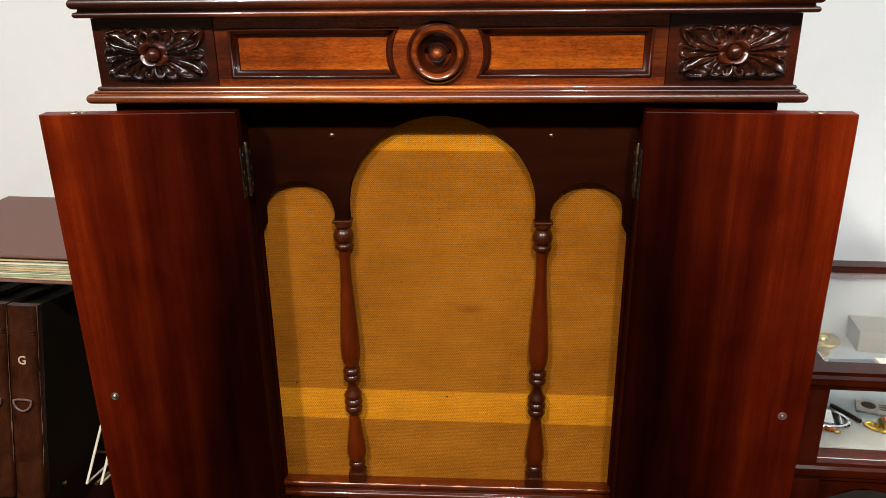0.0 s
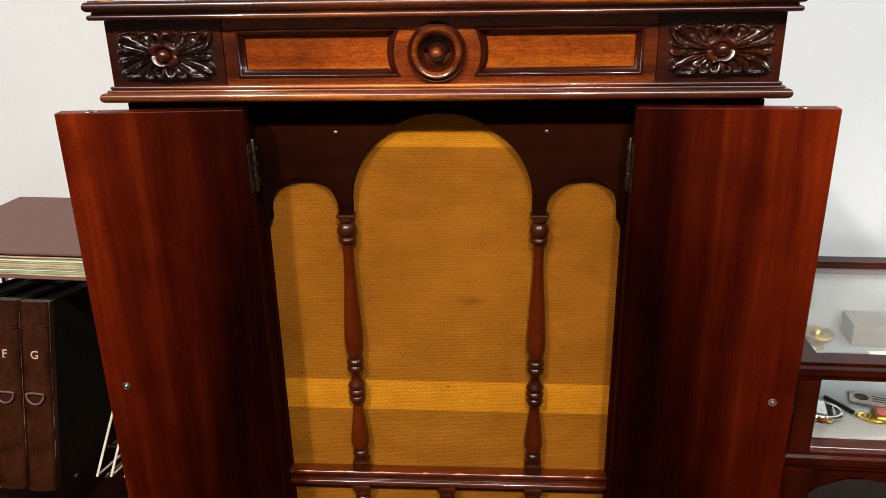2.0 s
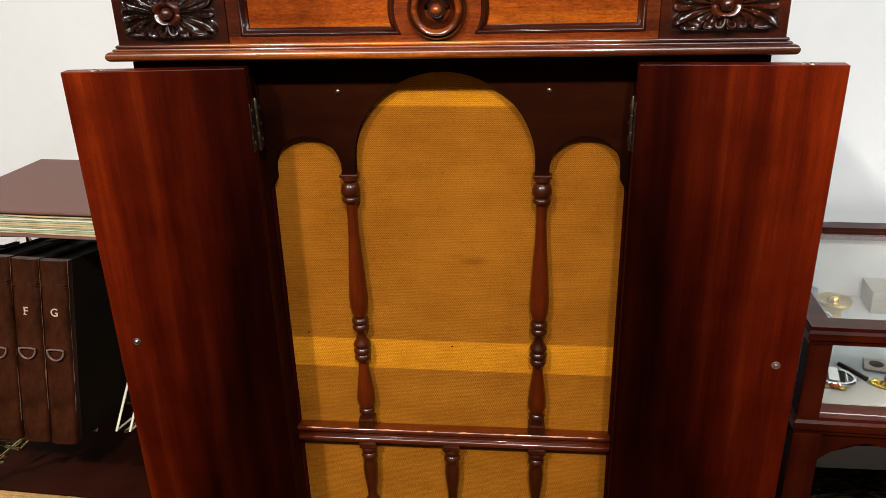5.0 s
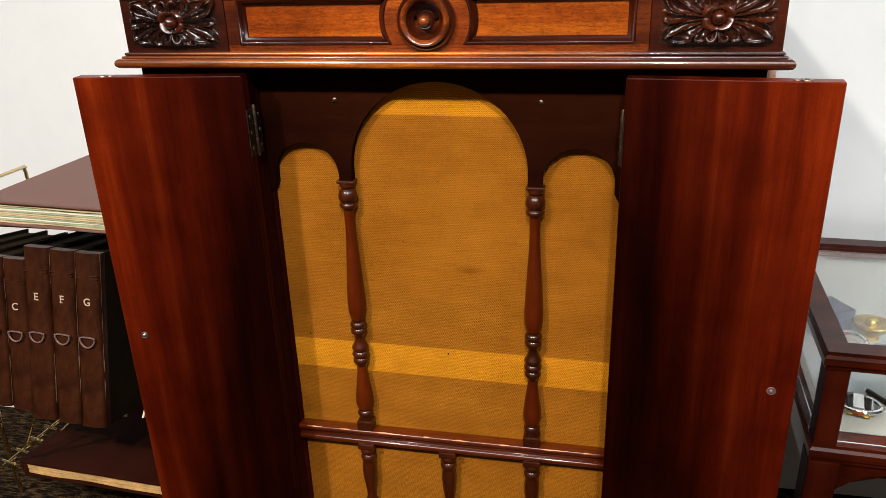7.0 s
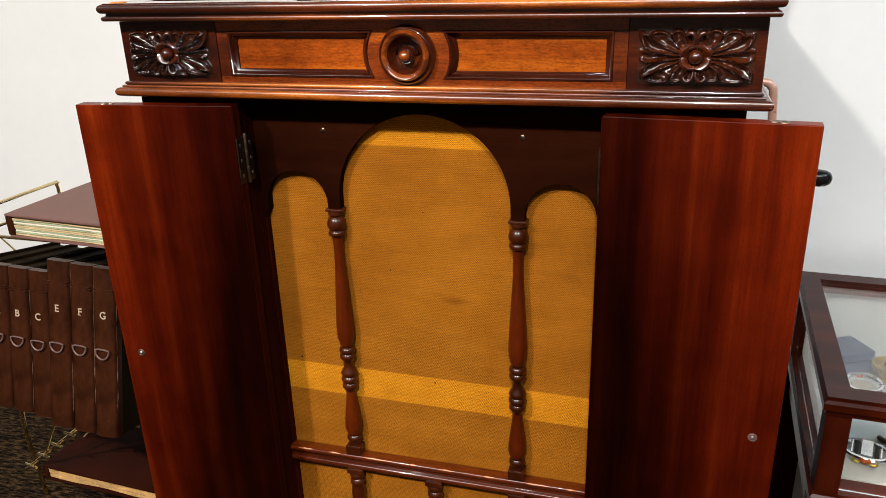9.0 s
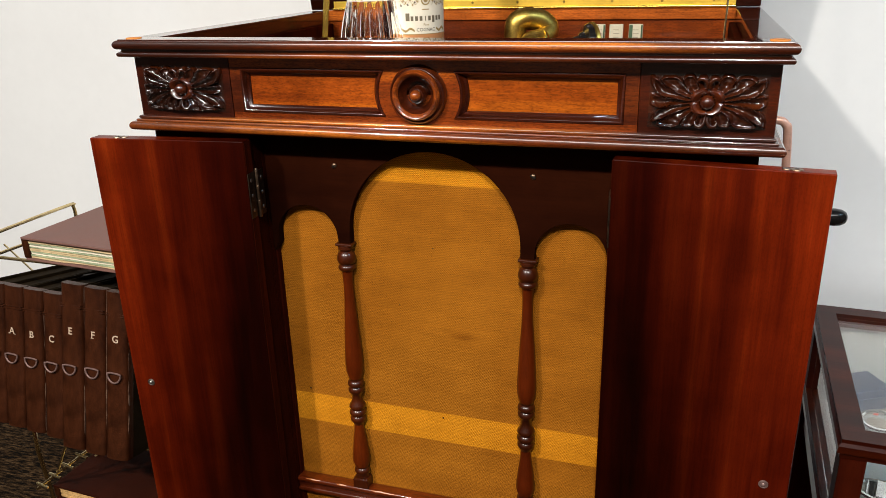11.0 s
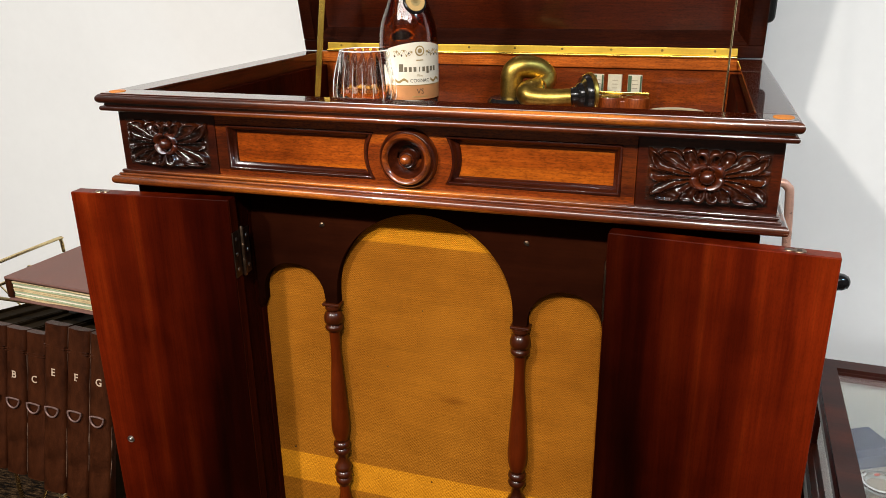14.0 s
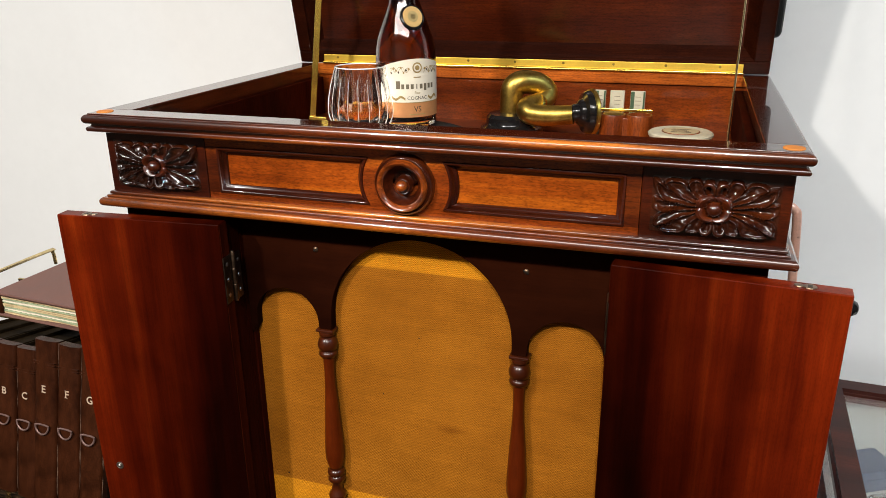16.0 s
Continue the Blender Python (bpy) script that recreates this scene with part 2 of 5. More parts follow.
def carpet_material():
    m, nt, b = nodes_of("dark_patterned_carpet")
    v = mapped(nt, (1, 1, 1))
    tuft = noise_fac(nt, v, 260, 3, 0.7)
    patch = noise_fac(nt, mapped(nt, (42, 190, 42)), 1.0, 3, 0.6)
    cloud = noise_fac(nt, mapped(nt, (5, 5, 5)), 1.0, 4, 0.6)
    c = ramp(nt, patch, [(0.40, (0.005, 0.0031, 0.0018)), (0.52, (0.030, 0.0165, 0.0075)), (0.68, (0.095, 0.055, 0.026))])
    c = mix(nt, c, ramp(nt, cloud, [(0.3, (0.55, 0.55, 0.55)), (0.7, (1.1, 1.1, 1.1))]), 0.8, "MULTIPLY")
    c = mix(nt, c, ramp(nt, tuft, [(0.3, (0.3, 0.3, 0.3)), (0.7, (1.2, 1.2, 1.2))]), 0.8, "MULTIPLY")
    nt.links.new(c, b.inputs["Base Color"])
    b.inputs["Roughness"].default_value = 0.95
    b.inputs["Specular IOR Level"].default_value = 0.05
    bump(nt, b, tuft, 0.8, 0.004)
    return m


def cloth_material():
    """Golden grille cloth: a coarse weave, cleaner in two bands where boards lie behind it."""
    m, nt, b = nodes_of("golden_grille_cloth")
    v = mapped(nt, (1, 1, 1))
    sep = nt.nodes.new("ShaderNodeSeparateXYZ")
    nt.links.new(v, sep.inputs[0])

    def maths(op, a, b=None):
        n = nt.nodes.new("ShaderNodeMath")
        n.operation = op
        for sock, v in zip(n.inputs, (a, b)):
            if isinstance(v, (int, float)):
                sock.default_value = v
            elif v is not None:
                nt.links.new(v, sock)
        return n.outputs[0]

    # basket weave: rows of threads 2 mm apart, crossing over and under, slightly uneven
    stray = maths("MULTIPLY", noise_fac(nt, mapped(nt, (60, 60, 90)), 1.0, 2, 0.5), 5.0)
    warp = maths("SINE", maths("ADD", maths("MULTIPLY", sep.outputs[0], 2 * math.pi / 0.00255), stray))
    weft = maths("SINE", maths("ADD", maths("MULTIPLY", sep.outputs[2], 2 * math.pi / 0.0021), stray))
    weave = maths("MULTIPLY_ADD", maths("MULTIPLY", warp, weft), 0.36)
    weave.node.inputs[2].default_value = 0.5
    weave = maths("ADD", weave, maths("MULTIPLY", weft, 0.14))
    level = maths("ADD", sep.outputs[2], maths("MULTIPLY", sep.outputs[0], 0.008))

    def band(lo, hi, soft):
        a = nt.nodes.new("ShaderNodeMapRange")
        a.interpolation_type = "SMOOTHSTEP"
        a.inputs[1].default_value, a.inputs[2].default_value = lo - soft, lo + soft
        nt.links.new(level, a.inputs[0])
        z = nt.nodes.new("ShaderNodeMapRange")
        z.interpolation_type = "SMOOTHSTEP"
        z.inputs[1].default_value, z.inputs[2].default_value = hi - soft, hi + soft
        z.inputs[3].default_value, z.inputs[4].default_value = 1, 0
        nt.links.new(level, z.inputs[0])
        p = nt.nodes.new("ShaderNodeMath")
        p.operation = "MULTIPLY"
        nt.links.new(a.outputs[0], p.inputs[0])
        nt.links.new(z.outputs[0], p.inputs[1])
        return p.outputs[0]

    tot = nt.nodes.new("ShaderNodeMath")
    tot.operation = "ADD"
    nt.links.new(band(0.5305 * K, 0.5782 * K, 0.0012), tot.inputs[0])
    nt.links.new(band(0.9166 * K, 0.975 * K, 0.0012), tot.inputs[1])
    dirt = noise_fac(nt, mapped(nt, (9, 9, 13)), 1.0, 7, 0.7)
    slub = noise_fac(nt, mapped(nt, (18, 18, 420)), 1.0, 3, 0.6)
    c = mix(nt, (0.306, 0.111, 0.0095), (0.56, 0.222, 0.0120), tot.outputs[0])
    c = mix(nt, c, ramp(nt, weave, [(0.10, (0.36, 0.28, 0.20)), (0.5, (0.95, 0.93, 0.9)), (0.92, (1.42, 1.45, 1.4))]), 0.8, "MULTIPLY")
    c = mix(nt, c, ramp(nt, dirt, [(0.25, (0.66, 0.60, 0.55)), (0.65, (1.08, 1.08, 1.08))]), 0.85, "MULTIPLY")
    c = mix(nt, c, ramp(nt, slub, [(0.3, (0.66, 0.62, 0.56)), (0.7, (1.16, 1.16, 1.16))]), 0.35, "MULTIPLY")
    thread = noise_fac(nt, mapped(nt, (430, 430, 880)), 1.0, 2, 0.6)
    c = mix(nt, c, ramp(nt, thread, [(0.32, (0.50, 0.42, 0.32)), (0.5, (1, 1, 1)), (0.68, (1.35, 1.35, 1.3))]), 0.45, "MULTIPLY")
    # one old smudge, drawn out along the threads
    blot = nt.nodes.new("ShaderNodeTexGradient")
    blot.gradient_type = "SPHERICAL"
    nt.links.new(mapped(nt, (1 / 0.022, 0.01, 1 / 0.006), (-0.036 * K / 0.022, 0, -0.704 * K / 0.006)), blot.inputs[0])
    c = mix(nt, c, ramp(nt, blot.outputs[0], [(0.0, (1, 1, 1)), (0.7, (0.60, 0.48, 0.42))]), 0.6, "MULTIPLY")
    nt.links.new(c, b.inputs["Base Color"])
    b.inputs["Roughness"].default_value = 0.8
    b.inputs["Specular IOR Level"].default_value = 0.03
    bump(nt, b, weave, 0.5, 0.0006)
    return m


def glass_material(name, colour, rough=0.0, ior=1.45):
    m, nt, b = nodes_of(name)
    b.inputs["Base Color"].default_value = (*colour, 1)
    b.inputs["Transmission Weight"].default_value = 1.0
    b.inputs["Roughness"].default_value = rough
    b.inputs["IOR"].default_value = ior
    return m


CARPET = carpet_material()
CLOTH = cloth_material()
PANE = glass_material("clear_pane", (0.97, 0.985, 0.98))
CRYSTAL = glass_material("cut_crystal", (1, 1, 1), ior=1.33)
CRYSTAL.node_tree.nodes["Principled BSDF"].inputs["Coat Weight"].default_value = 1.0
CRYSTAL.node_tree.nodes["Principled BSDF"].inputs["Coat Roughness"].default_value = 0.07
# whitish, half-clear glass for the highlights modelled on the tumbler
GLINT_GLASS = glass_material("pale_glint_glass", (0.98, 0.95, 0.90), rough=0.25, ior=1.5)
GLINT_GLASS.node_tree.nodes["Principled BSDF"].inputs["Transmission Weight"].default_value = 0.6
BOTTLE_GLASS = glass_material("bottle_glass", (0.95, 0.93, 0.90))
BOTTLE_GLASS.node_tree.nodes["Principled BSDF"].inputs["Coat Weight"].default_value = 0.7
BOTTLE_GLASS.node_tree.nodes["Principled BSDF"].inputs["Coat Roughness"].default_value = 0.08
COGNAC = glass_material("cognac", (0.17, 0.030, 0.0035), ior=1.36)
PALE_COGNAC = glass_material("cognac_in_glass", (0.85, 0.23, 0.010), ior=1.36)
PALE_COGNAC.node_tree.nodes["Principled BSDF"].inputs["Transmission Weight"].default_value = 0.88


def hinge_edge_tone(m):
    """Door veneer with a tone painted in: dark along the hinge edge and lower down, with a wavy border."""
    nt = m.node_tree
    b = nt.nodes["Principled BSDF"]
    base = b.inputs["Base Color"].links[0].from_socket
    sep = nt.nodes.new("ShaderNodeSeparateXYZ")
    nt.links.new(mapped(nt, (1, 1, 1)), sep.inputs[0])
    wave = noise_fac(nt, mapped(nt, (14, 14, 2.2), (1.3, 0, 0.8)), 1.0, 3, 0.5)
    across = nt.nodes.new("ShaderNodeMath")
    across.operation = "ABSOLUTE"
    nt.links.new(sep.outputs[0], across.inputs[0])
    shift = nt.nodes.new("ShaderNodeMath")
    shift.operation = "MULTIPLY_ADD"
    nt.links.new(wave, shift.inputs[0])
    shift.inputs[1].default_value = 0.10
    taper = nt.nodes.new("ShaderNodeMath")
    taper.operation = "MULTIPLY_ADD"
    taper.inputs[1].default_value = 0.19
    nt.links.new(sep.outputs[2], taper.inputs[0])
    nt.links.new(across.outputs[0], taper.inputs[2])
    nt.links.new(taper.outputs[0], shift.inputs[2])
    # multiplies the door colour: dark at hinge and bottom, bright outwards and up
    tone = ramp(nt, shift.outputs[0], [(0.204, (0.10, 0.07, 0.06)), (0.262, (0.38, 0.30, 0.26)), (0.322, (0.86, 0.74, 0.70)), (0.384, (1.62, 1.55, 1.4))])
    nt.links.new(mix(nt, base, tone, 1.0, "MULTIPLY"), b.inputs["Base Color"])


hinge_edge_tone(DOOR_Z)


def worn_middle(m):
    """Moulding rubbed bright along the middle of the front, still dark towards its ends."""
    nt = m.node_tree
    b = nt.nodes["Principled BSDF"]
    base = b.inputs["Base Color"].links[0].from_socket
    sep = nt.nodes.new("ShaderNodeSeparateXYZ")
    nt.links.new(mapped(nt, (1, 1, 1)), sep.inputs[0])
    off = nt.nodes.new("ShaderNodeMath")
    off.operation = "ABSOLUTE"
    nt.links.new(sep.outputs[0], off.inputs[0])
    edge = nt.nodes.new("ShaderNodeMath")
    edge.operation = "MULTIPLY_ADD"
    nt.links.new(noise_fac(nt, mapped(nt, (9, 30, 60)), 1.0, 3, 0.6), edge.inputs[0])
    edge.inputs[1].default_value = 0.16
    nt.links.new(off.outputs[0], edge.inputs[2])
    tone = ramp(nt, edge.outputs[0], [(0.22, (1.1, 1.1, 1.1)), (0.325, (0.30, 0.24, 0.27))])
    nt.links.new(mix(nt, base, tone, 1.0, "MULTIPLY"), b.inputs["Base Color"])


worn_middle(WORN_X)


# ---- mesh tools ----
def part(name, bm, material, parent=None, label="", smooth=False):
    bmesh.ops.recalc_face_normals(bm, faces=bm.faces)
    me = bpy.data.meshes.new(name)
    bm.to_mesh(me)
    bm.free()
    me.materials.append(material)
    if smooth:
        for p in me.polygons:
            p.use_smooth = True
        me.set_sharp_from_angle(angle=radians(smooth if smooth is not True else 40))
    ob = new(name, me)
    if parent is not None:
        ob.parent = parent
    return tagged(ob, label)


def thing(name, label, category, m=None, group="", kind=""):
    ob = new(name)
    ob.empty_display_size = 0.05
    if m is not None:
        ob.matrix_world = m
    return tagged(ob, label, category, group, kind)


def box(x0, x1, y0, y1, z0, z1, bevel=0.0, seg=2, bm=None):
    b = bmesh.new()
    bmesh.ops.create_cube(b, size=1)
    for v in b.verts:
        v.co = (x0 + (v.co.x + 0.5) * (x1 - x0), y0 + (v.co.y + 0.5) * (y1 - y0), z0 + (v.co.z + 0.5) * (z1 - z0))
    if bevel:
        bmesh.ops.bevel(b, geom=b.edges[:], offset=bevel, segments=seg, affect="EDGES", profile=0.5)
    return joined(bm, b)


def joined(bm, b):
    if bm is None:
        return b
    me = bpy.data.meshes.new("tmp")
    b.to_mesh(me)
    bm.from_mesh(me)
    b.free()
    bpy.data.meshes.remove(me)
    return bm


def turned(bm, m):
    bmesh.ops.transform(bm, matrix=m, verts=bm.verts)
    return bm


def lathe(profile, n=32, m=None, bm=None):
    """A solid of revolution round z from (radius, z) pairs."""
    b = bmesh.new()
    rings = []
    for r, z in profile:
        if r < 1e-6:
            rings.append([b.verts.new((0, 0, z))])
        else:
            rings.append([b.verts.new((r * math.cos(2 * math.pi * i / n), r * math.sin(2 * math.pi * i / n), z)) for i in range(n)])
    for a, c in zip(rings, rings[1:]):
        for i in range(n):
            j = (i + 1) % n
            if len(a) == 1 and len(c) == 1:
                continue
            if len(a) == 1:
                b.faces.new((a[0], c[i], c[j]))
            elif len(c) == 1:
                b.faces.new((a[i], a[j], c[0]))
            else:
                b.faces.new((a[i], a[j], c[j], c[i]))
    if len(rings[0]) > 1 and profile[0] != profile[-1]:
        b.faces.new(rings[0])
    if len(rings[-1]) > 1 and profile[0] != profile[-1]:
        b.faces.new(rings[-1])
    if m is not None:
        turned(b, m)
    return joined(bm, b)


def smooth_path(points, steps=8):
    """A Catmull-Rom curve through the points."""
    p = [Vector(q) for q in points]
    p = [2 * p[0] - p[1]] + p + [2 * p[-1] - p[-2]]
    out = []
    for i in range(1, len(p) - 2):
        for s in range(steps):
            t = s / steps
            out.append(0.5 * (2 * p[i] + (p[i + 1] - p[i - 1]) * t + (2 * p[i - 1] - 5 * p[i] + 4 * p[i + 1] - p[i + 2]) * t * t
                              + (3 * p[i] - p[i - 1] - 3 * p[i + 1] + p[i + 2]) * t ** 3))
    out.append(p[-2])
    return out


def tube(points, radius, n=10, steps=0, closed=False, bm=None):
    """A round bar along the points; radius may be a list, one for each point."""
    pts = smooth_path(points, steps) if steps else [Vector(q) for q in points]
    count = len(pts)
    b = bmesh.new()
    rings, side = [], None
    for i, p in enumerate(pts):
        d = (pts[(i + 1) % count] - pts[i - 1]) if closed else (pts[min(i + 1, count - 1)] - pts[max(i - 1, 0)])
        d.normalize()
        if side is None:
            side = d.orthogonal().normalized()
        side = (side - d * side.dot(d)).normalized()
        up = d.cross(side)
        if isinstance(radius, (int, float)):
            r = radius
        else:
            f = i / (count - 1) * (len(radius) - 1)
            k = min(int(f), len(radius) - 2)
            r = radius[k] + (radius[k + 1] - radius[k]) * (f - k)
        rings.append([b.verts.new(p + r * (math.cos(2 * math.pi * j / n) * side + math.sin(2 * math.pi * j / n) * up)) for j in range(n)])
    for i in range(count if closed else count - 1):
        a, c = rings[i], rings[(i + 1) % count]
        for j in range(n):
            k = (j + 1) % n
            b.faces.new((a[j], a[k], c[k], c[j]))
    if not closed:
        b.faces.new(rings[0])
        b.faces.new(rings[-1])
    return joined(bm, b)


def slab(outline, y0, y1, bm=None, bevel=0.0):
    """A board with an outline in x and z, between two depths y."""
    b = bmesh.new()
    front = [b.verts.new((x, y0, z)) for x, z in outline]
    back = [b.verts.new((x, y1, z)) for x, z in outline]
    f = b.faces.new(front)
    b.faces.new(back[::-1])
    for i in range(len(outline)):
        j = (i + 1) % len(outline)
        b.faces.new((front[j], front[i], back[i], back[j]))
    if bevel:
        bmesh.ops.bevel(b, geom=list(f.edges), offset=bevel, segments=2, affect="EDGES")
    bmesh.ops.triangulate(b, faces=[q for q in b.faces if len(q.verts) > 4])
    return joined(bm, b)


def inlay(outline, profile, bm=None):
    """A moulding run round the inside of a closed outline in x and z: profile of (inset, y)."""
    b = bmesh.new()
    n = len(outline)
    area = sum(outline[i][0] * outline[(i + 1) % n][1] - outline[(i + 1) % n][0] * outline[i][1] for i in range(n))
    sgn = 1 if area > 0 else -1
    mitre = []
    for i in range(n):
        a, p, c = (Vector(outline[k]) for k in ((i - 1) % n, i, (i + 1) % n))
        d1, d2 = (p - a).normalized(), (c - p).normalized()
        n1, n2 = Vector((-d1.y, d1.x)) * sgn, Vector((-d2.y, d2.x)) * sgn
        mitre.append((n1 + n2) / max(0.3, 1 + n1.dot(n2)))
    loops = [[b.verts.new((outline[i][0] + mitre[i].x * d, y, outline[i][1] + mitre[i].y * d)) for i in range(n)] for d, y in profile]
    for a, c in zip(loops, loops[1:]):
        for i in range(n):
            j = (i + 1) % n
            b.faces.new((a[i], a[j], c[j], c[i]))
    return joined(bm, b)


def cornice(x0, x1, yf, yb, profile, bm=None):
    """A moulding along the left side, the front and the right side: profile of (out, z)."""
    b = bmesh.new()
    rows = []
    for d, z in profile:
        rows.append([b.verts.new(q) for q in ((x0 - d, yb, z), (x0 - d, yf - d, z), (x1 + d, yf - d, z), (x1 + d, yb, z))])
    for a, c in zip(rows, rows[1:] + rows[:1]):
        for i in range(3):
            b.faces.new((a[i], a[i + 1], c[i + 1], c[i]))
    b.faces.new([r[0] for r in rows])
    b.faces.new([r[3] for r in rows])
    return joined(bm, b)


def arc(cx, cz, r, a0, a1, n=24):
    return [(cx + r * math.cos(radians(a0 + (a1 - a0) * i / n)), cz + r * math.sin(radians(a0 + (a1 - a0) * i / n))) for i in range(n + 1)]


def lettering(text, size, material, parent, m, depth=0.0004, name="letter", align="CENTER"):
    cu = bpy.data.curves.new("text", "FONT")
    cu.body, cu.size, cu.extrude, cu.align_x, cu.align_y = text, size, depth, align, "CENTER"
    cu.resolution_u = 3
    cu.offset = size * 0.010
    tmp = bpy.data.objects.new("tmp_text", cu)
    scene.collection.objects.link(tmp)
    me = bpy.data.meshes.new_from_object(tmp.evaluated_get(bpy.context.evaluated_depsgraph_get()))
    bpy.data.objects.remove(tmp)
    bpy.data.curves.remove(cu)
    me.materials.clear()
    me.materials.append(material)
    ob = new(name, me)
    ob.parent = parent
    ob.matrix_local = m
    return ob


# ---- the room ----
WALL_Y = 0.700


def wall(name, *ext):
    return tagged(part(name, box(*ext[:6]), ext[6] if len(ext) > 6 else WALL), "plain painted wall", "wall", kind="structure")


GROUND = -0.115    # the floor in the plan
wall("wall_north", -3.2, 3.2, WALL_Y, WALL_Y + 0.12, GROUND, 2.9)
wall("wall_south", -3.2, 3.2, -3.72, -3.6, GROUND, 2.9, DARK_WALL)
wall("wall_west", -3.32, -3.2, -3.72, WALL_Y + 0.12, GROUND, 2.9, DARK_WALL)
wall("wall_east", 3.2, 3.32, -3.72, WALL_Y + 0.12, GROUND, 2.9, DARK_WALL)
tagged(part("floor", box(-3.32, 3.32, -3.72, 0.79, GROUND - 0.1, GROUND), CARPET), "dark brown carpet with a fine woven pattern", "floor", kind="structure")
tagged(part("ceiling", box(-3.32, 3.32, -3.72, 0.79, 2.9, 3.0), CEILING), "plain white ceiling", "ceiling", kind="structure")

# ---- the phonograph cabinet ----
BX = 0.391          # half width of the frieze box
FY = 0.005          # front face of the frieze
Z0, Z1 = 0.985, 1.082   # frieze bottom and top
CAB = thing("phonograph_cabinet", "polished mahogany phonograph cabinet with open lid and open grille doors", "phonograph", pose(0.002, 0, 0))

# frieze: ground board, frame round two sunk panels, carved corner blocks
part("frieze_board", box(-BX, BX, FY + 0.009, FY + 0.012, Z0, Z1), PANEL_X, CAB)
frame_bm = box(-0.2505, 0.2505, FY, FY + 0.009, 1.066, Z1)
box(-0.2505, 0.2505, FY, FY + 0.009, Z0, 1.0105, bm=frame_bm)
for s in (-1, 1):
    part("frieze_stile", box(min(s * 0.2505, s * 0.236), max(s * 0.2505, s * 0.236), FY, FY + 0.009, 1.0105, 1.066), STILE_X, CAB)
half_h = 0.02775
a_in = math.degrees(math.asin(half_h / 0.0505))
centre = arc(0, 1.03825, 0.0505, -a_in, a_in, 12) + arc(0, 1.03825, 0.0505, 180 - a_in, 180 + a_in, 12)
slab(centre, FY, FY + 0.009, bm=frame_bm)
part("frieze_frame", frame_bm, MAHOGANY_X, CAB)
for s in (-1, 1):
    e = arc(0, 1.03825, 0.0505, 180 + a_in, 180 - a_in, 12)
    outline = [(-0.236, 1.066), (-0.236, 1.0105)] + e
    outline = [(x if s < 0 else -x, z) for x, z in outline]
    part("panel_moulding", inlay(outline, [(0, FY), (0.0007, FY - 0.0016), (0.0022, FY - 0.002), (0.0036, FY - 0.0006), (0.0044, FY + 0.003), (0.0066, FY + 0.0055), (0.0082, FY + 0.0065), (0.009, FY + 0.0095)]), BLOCK_X, CAB, smooth=75)
    ox = s * 0.3205
    part("corner_block", box(ox - 0.0695, ox + 0.0695, FY - 0.0015, FY + 0.009, Z0, Z1, 0.0012), BLOCK_X, CAB, "dark corner block round the carving")


def carving(s):
    """Acanthus rosette in relief: long concave leaf fingers with raised ridges and scalloped, curled tips."""
    w, h, nx, ny = 0.0592, 0.0285, 200, 100
    step = lambda a, b, x: (lambda t: t * t * (3 - 2 * t))(min(1, max(0, (x - a) / (b - a))))
    b = bmesh.new()
    grid = []
    for j in range(ny + 1):
        row = []
        for i in range(nx + 1):
            u, v = -1 + 2 * i / nx, -1 + 2 * j / ny
            x, z = u * w, v * h
            ang = math.atan2(v * 0.9, u)
            edge = max(abs(u), abs(v))
            wob = 0.06 * noise.noise(Vector((x * 50 + 5 * s, z * 50, 0.4)))
            turn = ang - 0.34 * math.sin(2 * ang) * (edge ** 1.6 - 0.20) + wob
            k = turn / (2 * math.pi) * 18 + 0.5
            q = abs((k % 1) - 0.5) * 2
            finger = int(k // 1) % 18
            long = 0.965 + 0.03 * math.sin(finger * 2.3 + s)
            tip = long - 0.20 * q ** 3.2
            body = 0.36 + 0.62 * q ** 2.0 + 0.05 * math.sin(finger * 1.7)
            lip = 0.34 * math.exp(-((edge - tip + 0.060) / 0.045) ** 2)
            groove = step(0.93, 1.0, q) * step(0.35, 0.75, edge)
            main = math.exp(-(math.sin(turn) / 0.085) ** 2) * step(0.25, 0.5, edge)
            rise = 0.30 + 0.70 * math.sin(min(1, 0.10 + edge * 0.92) * math.pi * 0.70)
            hgt = 0.0092 * (body + lip) * rise * (1 - 0.80 * groove) * (1 - 0.45 * main) * (1 - step(tip - 0.014, tip + 0.020, edge))
            hgt += 0.0009 * noise.noise(Vector((x * 230 + 3 * s, z * 230, 1.3))) * (hgt > 0.001)
            row.append(b.verts.new((x, FY - 0.0018 - max(hgt, -0.0004), 1.0385 + z)))
        grid.append(row)
    for j in range(ny):
        for i in range(nx):
            b.faces.new((grid[j][i], grid[j][i + 1], grid[j + 1][i + 1], grid[j + 1][i]))
    return b


def calyx():
    """The rubbed cup of small leaves round the seed."""
    b = lathe([(0.0070, 0.0010), (0.0084, 0.0040), (0.0110, 0.0078), (0.0140, 0.0092), (0.0166, 0.0076), (0.0180, 0.0035), (0.0182, 0.0)], 64)
    for v in b.verts:
        r = math.hypot(v.co.x, v.co.y)
        a = math.atan2(v.co.y, v.co.x)
        lobe = abs(math.sin(2 * a)) ** 0.6
        if r > 0.0085:
            f = 1 - 0.20 * (1 - lobe) * (r - 0.0085) / 0.0097
            v.co.x *= f * 1.08
            v.co.y *= f * 0.92
            v.co.z *= 0.72 + 0.28 * lobe
    return b


